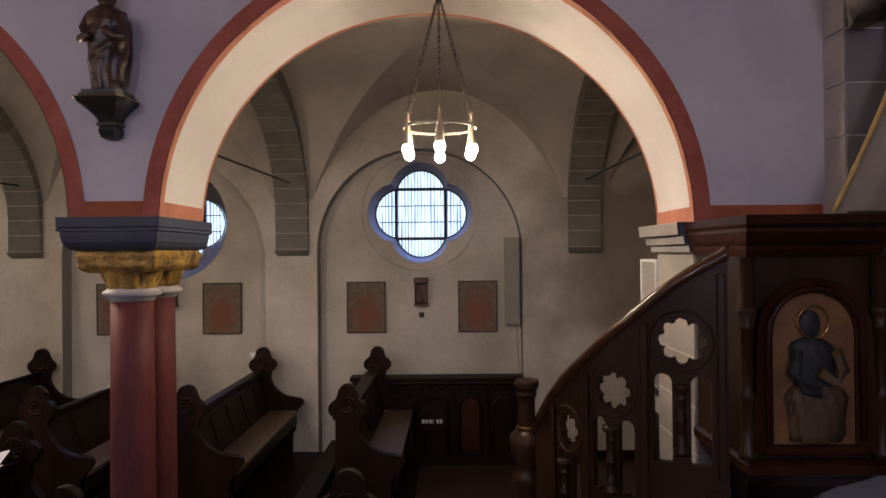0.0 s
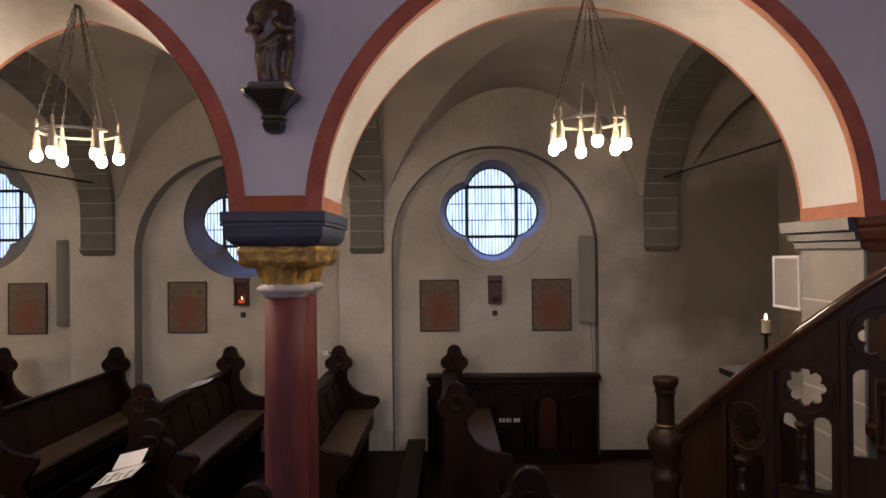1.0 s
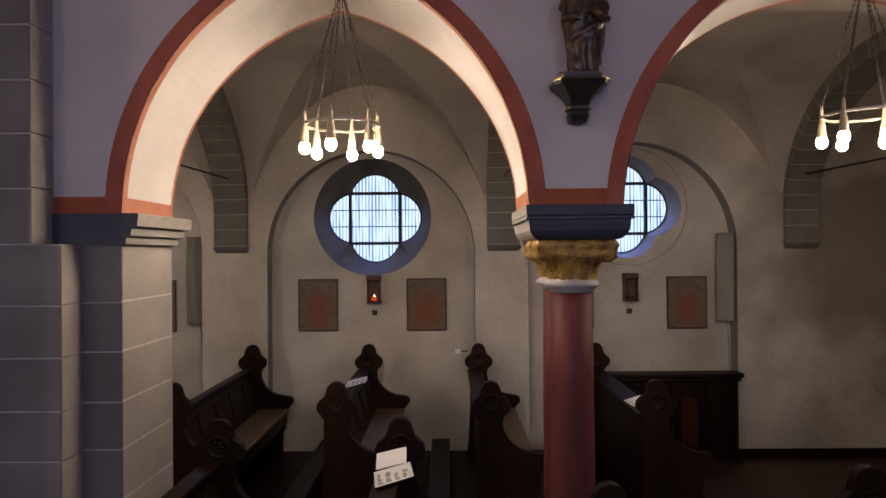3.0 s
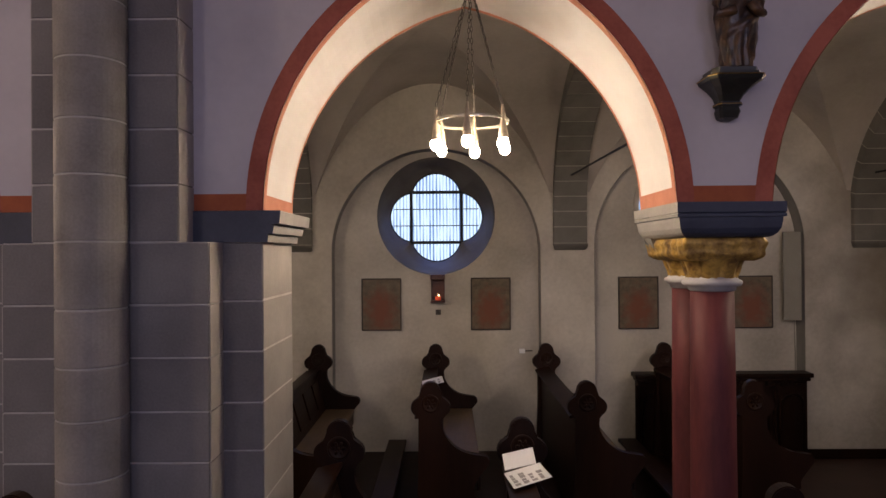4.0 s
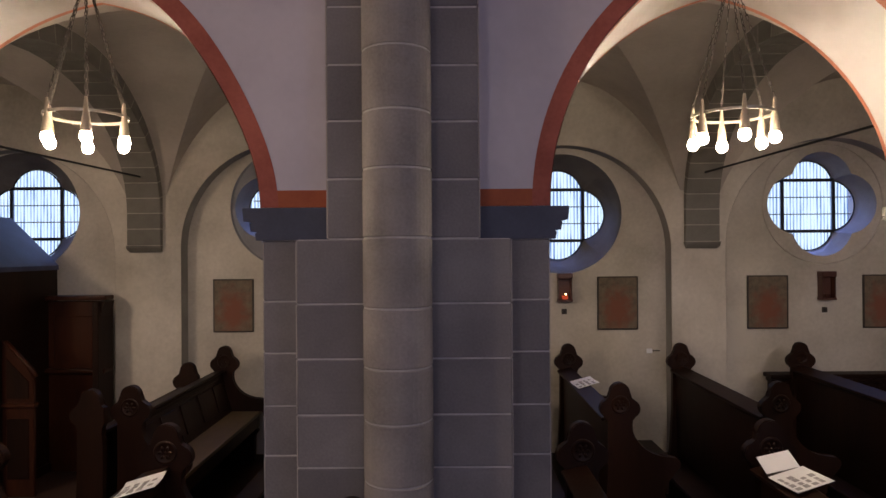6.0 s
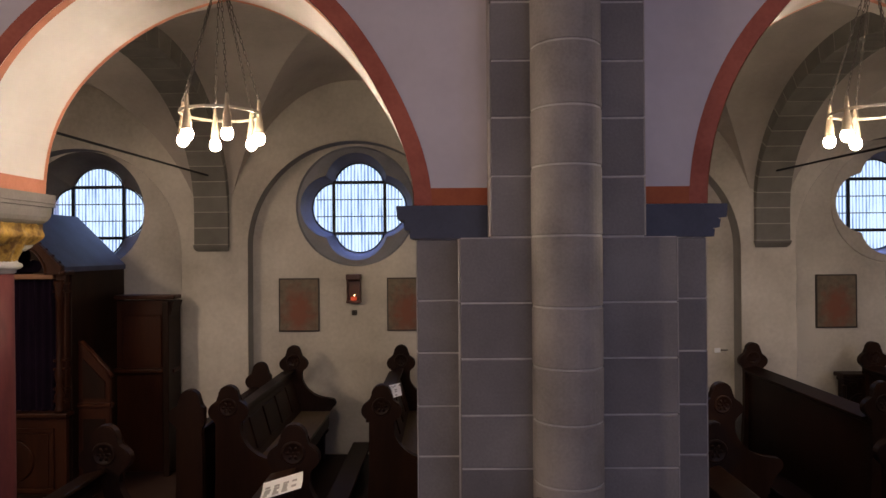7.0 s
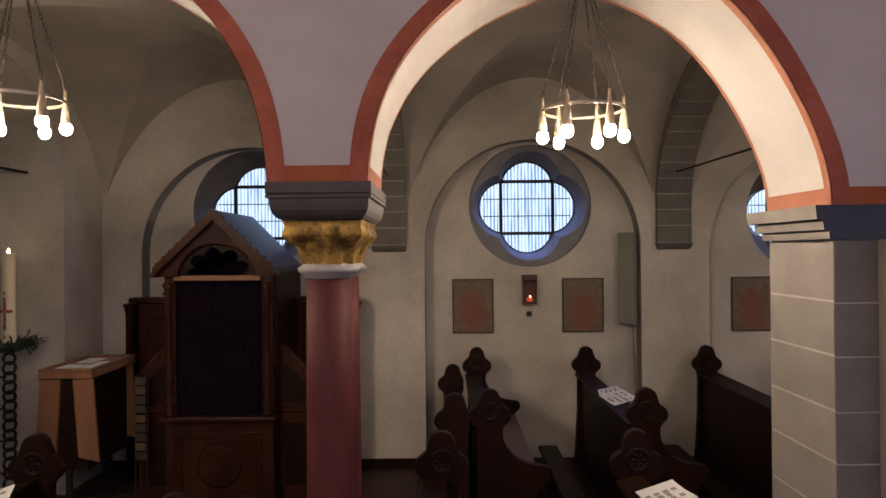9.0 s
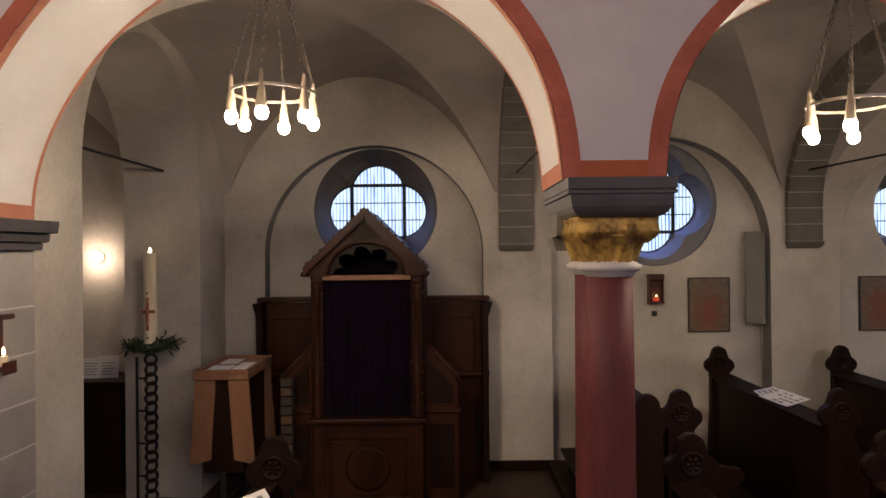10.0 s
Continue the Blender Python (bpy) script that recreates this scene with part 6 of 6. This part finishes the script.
urn = lathe([(0.10, 0.0), (0.10, 0.12), (0.07, 0.15), (0.07, 0.62), (0.08, 0.66), (0.072, 0.70), (0.072, 0.82), (0.086, 0.86), (0.086, 0.90), (0.066, 0.93), (0.074, 0.98), (0.092, 1.04), (0.098, 1.09), (0.090, 1.13), (0.070, 1.155), (0.060, 1.165)], 48)
for v in urn.verts:
    if 0.94 < v.co.z < 1.15:
        a = math.atan2(v.co.y, v.co.x)
        k = 1 + 0.09 * abs(math.sin(4 * a + 2.5 * math.sin(9 * v.co.z)))
        v.co.x, v.co.y = v.co.x * k, v.co.y * k
part("post", urn, PULPIT_WOOD, nw, "dark post with a carved leafy bulb", smooth=True)
part("brass_band", lathe([(0.058, 1.164), (0.063, 1.170), (0.063, 1.178), (0.054, 1.184)], 24), BAND_BRASS, nw, "dull brass band", smooth=True)
part("shaft", lathe([(0.052, 1.184), (0.049, 1.32), (0.052, 1.35), (0.062, 1.37), (0.056, 1.385), (0.070, 1.41), (0.074, 1.435), (0.070, 1.45), (0.0, 1.45)], 24), PULPIT_WOOD, nw)

PUL = Vector((1.44, 3.34, 0))
SIDE, APO = 0.53, 0.64
pulpit = thing("pulpit", "dark carved oak pulpit with painted arched panels", "pulpit")


def octagon(apothem, z, bm):
    """Rim of the pulpit's plan from the open stair corner round to the wall."""
    rad = apothem / math.cos(math.pi / 8)
    return [bm.verts.new((PUL.x + rad * math.sin(a), min(3.26, PUL.y - rad * math.cos(a)), z)) for a in [radians(-22.5 + 45 * k) for k in range(4)]] + [bm.verts.new((PUL.x - apothem * 0.42, 3.26, z))]


def prism(levels):
    own = bmesh.new()
    loops = [octagon(a, z, own) for z, a in levels]
    for p, q in zip(loops, loops[1:]):
        for i in range(5):
            own.faces.new((p[i], p[(i + 1) % 5], q[(i + 1) % 5], q[i]))
    own.faces.new(loops[0][::-1])
    own.faces.new(loops[-1])
    return own


part("body", prism([(1.34, APO - 0.03), (2.18, APO - 0.03)]), PULPIT_WOOD, pulpit)
part("top_cornice", prism([(2.175, APO), (2.20, APO + 0.02), (2.215, APO + 0.025), (2.235, APO + 0.06), (2.27, APO + 0.085), (2.285, APO + 0.085), (2.30, APO + 0.11), (2.335, APO + 0.115)]), BROWN_WOOD, pulpit)
part("base_moulding", prism([(1.20, APO - 0.16), (1.26, APO - 0.06), (1.29, APO - 0.02), (1.31, APO + 0.03), (1.345, APO + 0.03), (1.36, APO)]), BROWN_WOOD, pulpit)
part("underside", prism([(0.75, 0.16), (0.95, 0.22), (1.1, 0.34), (1.2, APO - 0.17)]), WOOD, pulpit)
part("stem", lathe([(0.2, 0.0), (0.2, 0.1), (0.13, 0.16), (0.11, 0.7), (0.15, 0.76)], 16, (PUL.x, PUL.y - 0.3, 0)), WOOD, pulpit)
for f in range(3):
    m = Matrix.Translation(PUL) @ Matrix.Rotation(radians(45 * f), 4, "Z") @ Matrix.Translation((0, -APO, 0))

    def place(bm_):
        bmesh.ops.transform(bm_, matrix=m, verts=bm_.verts)
        return bm_
    # arched recess frame
    w, zs = 0.165, 1.86
    inner = [(-w, 1.42)] + arch_points(-w, w, zs, 20) + [(w, 1.42)]
    outer_ = [(-0.235, 1.38)] + [(-0.235, 1.6)] + arch_points(-0.235, 0.235, zs, 17) + [(0.235, 1.6), (0.235, 1.38)]
    ring = bmesh.new()
    a = [ring.verts.new((x, 0.0, z)) for x, z in inner]
    b = [ring.verts.new((x * 1.0, -0.012, z)) for x, z in [(-0.25, 1.37)] + [(x * 1.38, zs + (z - zs) * 1.38 if z > zs else z) for x, z in inner[1:-1]] + [(0.25, 1.37)]]
    c = [ring.verts.new((x, 0.035, z)) for x, z in inner]
    for i in range(len(a) - 1):
        ring.faces.new((a[i], a[i + 1], b[i + 1], b[i]))
        ring.faces.new((a[i], a[i + 1], c[i + 1], c[i]))
    part("arch_frame", place(ring), BROWN_WOOD, pulpit)
    part("arch_roll", place(tube([(-w - 0.02, -0.016, 1.44)] + [(x * 1.12, -0.016, zs + (z - zs) * 1.12) for x, z in arch_points(-w, w, zs, 20)] + [(w + 0.02, -0.016, 1.44)], 0.013, 8)), BROWN_WOOD, pulpit, smooth=True)
    pan = bmesh.new()
    pan.faces.new([pan.verts.new((x * 1.02, 0.012, z)) for x, z in inner])
    part("painted_panel", place(pan), OCHRE, pulpit, "ochre painted arched panel")
    # plain coloured relief: a seated draped form, blue above and ochre below
    for mt, prof, pleat in ((ROBE_PALE, [(0.098, 1.435), (0.108, 1.47), (0.104, 1.52), (0.112, 1.57), (0.116, 1.61), (0.098, 1.645), (0.06, 1.67), (0.0, 1.675)], 0.12),
                            (ROBE_BLUE, [(0.07, 1.60), (0.082, 1.64), (0.080, 1.70), (0.088, 1.76), (0.090, 1.80), (0.070, 1.83), (0.030, 1.848), (0.0, 1.85)], 0.06),
                            (ROBE_BLUE, [(0.0, 1.845), (0.028, 1.852), (0.040, 1.875), (0.044, 1.90), (0.040, 1.93), (0.024, 1.952), (0.0, 1.957)], 0.02)):
        rel = lathe([(r, z) for r, z in prof], 48)
        for v in rel.verts:
            a = math.atan2(v.co.y, v.co.x)
            k = 1 + pleat * math.sin(13 * a + 30 * v.co.z) + 0.12 * noise.noise((v.co.x * 16, v.co.z * 16, f))
            v.co = Vector((v.co.x * k + 0.012 * math.sin(9 * v.co.z), 0.012 + v.co.y * 0.48 * k, v.co.z))
        part("relief", place(rel), mt, pulpit, "dull painted relief", smooth=True)
    part("relief", place(tube([(0.075, -0.02, 1.80), (0.095, -0.04, 1.72), (0.055, -0.055, 1.68), (-0.005, -0.05, 1.72)], 0.022, 10)), ROBE_PALE, pulpit, "dull painted relief", smooth=True)
    part("relief", place(tube([(-0.075, -0.02, 1.80), (-0.10, -0.035, 1.71), (-0.06, -0.055, 1.65), (-0.01, -0.06, 1.64)], 0.022, 10)), ROBE_BLUE, pulpit, "dull painted relief", smooth=True)
    halo = [(0.062 * math.cos(2 * math.pi * i / 24), 0.004, 1.91 + 0.066 * math.sin(2 * math.pi * i / 24)) for i in range(24)]
    part("gilt_ring", place(tube(halo, 0.006, 6, cyclic=True)), BRASS, pulpit, "thin gilt ring", smooth=True)
    part("panel_sill", place(box(-0.2, 0.2, -0.03, 0.01, 1.385, 1.42, 0.008)), BROWN_WOOD, pulpit)
    for s in ((-1, 1) if f == 0 else (1,)):
        x = s * SIDE / 2
        prof = [(0.035, 1.365), (0.038, 1.39), (0.024, 1.41), (0.026, 1.60), (0.036, 1.615), (0.026, 1.635), (0.024, 1.655), (0.026, 1.88), (0.036, 1.89), (0.026, 1.905), (0.040, 1.95), (0.042, 1.97), (0.03, 1.975), (0.03, 2.17)]
        part("corner_column", place(lathe(prof, 16, (x, 0.0, 0))), PULPIT_WOOD, pulpit, smooth=True)
# pale drapery and carved hem above the pulpit
dr = thing("pulpit_drapery", "pale cloth drape with a golden edge hanging behind the pulpit", "drapery")
cl = bmesh.new()
rows = []
for k in range(25):
    t = k / 24
    z = 3.28 - 0.92 * t
    x0, x1 = 1.99 - 0.38 * t ** 1.25, 2.30
    rows.append([cl.verts.new((x0 + (x1 - x0) * i / 30, 2.86 - 0.02 * t + 0.018 * math.sin(9 * i / 30 * (1 + t) + 1.5), z)) for i in range(31)])
for a, b in zip(rows, rows[1:]):
    for i in range(30):
        cl.faces.new((a[i], a[i + 1], b[i + 1], b[i]))
edge = [Vector(r[0].co) for r in rows]
part("cloth", cl, DRAPE, dr, smooth=True)
part("gilt_edge", tube([e + Vector((0.004, -0.004, 0)) for e in edge], 0.012, 8), DRAPE_GOLD, dr, "golden edge of the drape", smooth=True)
hem = bmesh.new()
rings = []
for k in range(16):
    t = k / 15
    ring = []
    for i in range(40):
        a = 2 * math.pi * i / 40
        r = (0.15 + 0.05 * math.sin(2.2 * t)) * (1 + 0.14 * math.sin(6 * a + 3 * t) + 0.15 * noise.noise((2 * math.cos(a), 2 * math.sin(a), 4 * t)))
        ring.append(hem.verts.new((1.95 + r * math.cos(a) * 1.25, 2.98 + 0.6 * r * math.sin(a), 3.24 + 0.05 * math.sin(2 * a) * (1 - t) + 0.8 * t)))
    rings.append(ring)
for a, b in zip(rings, rings[1:]):
    for i in range(40):
        hem.faces.new((a[i], a[(i + 1) % 40], b[(i + 1) % 40], b[i]))
hem.faces.new(rings[0][::-1])
hem.faces.new(rings[-1])
tagged(part("statue", hem, HEM_MAT, smooth=True), "grey draped carved figure high on the pier above the pulpit", "statue")

# ---- nave side behind the camera ----
for w in NAVE_WINDOWS:
    nwin = setting(thing("window_nave", "tall clear nave window with dark bars", "window", Matrix.Translation((w, -5.1, 3.7))), "", "")
    g = bmesh.new()
    g.faces.new([g.verts.new(v) for v in ((-0.55, 0, -1.3), (0.55, 0, -1.3), (0.55, 0, 1.3), (-0.55, 0, 1.3))])
    po = part("pane", g, GLASS, nwin)
    po.visible_shadow = False
    for k in range(5):
        part("bar", box(-0.55, 0.55, -0.015, 0.015, -1.3 + 0.52 * (k + 0.5) - 0.01, -1.3 + 0.52 * (k + 0.5) + 0.01), LEAD, nwin)
# unseen globe added to carry the assumed warm nave lamp
pend = thing("assumed_pendant", "round white glass pendant, unseen, added to warm the west nave", "pendant lamp", Matrix.Translation((-10.6, -0.6, 3.9)))
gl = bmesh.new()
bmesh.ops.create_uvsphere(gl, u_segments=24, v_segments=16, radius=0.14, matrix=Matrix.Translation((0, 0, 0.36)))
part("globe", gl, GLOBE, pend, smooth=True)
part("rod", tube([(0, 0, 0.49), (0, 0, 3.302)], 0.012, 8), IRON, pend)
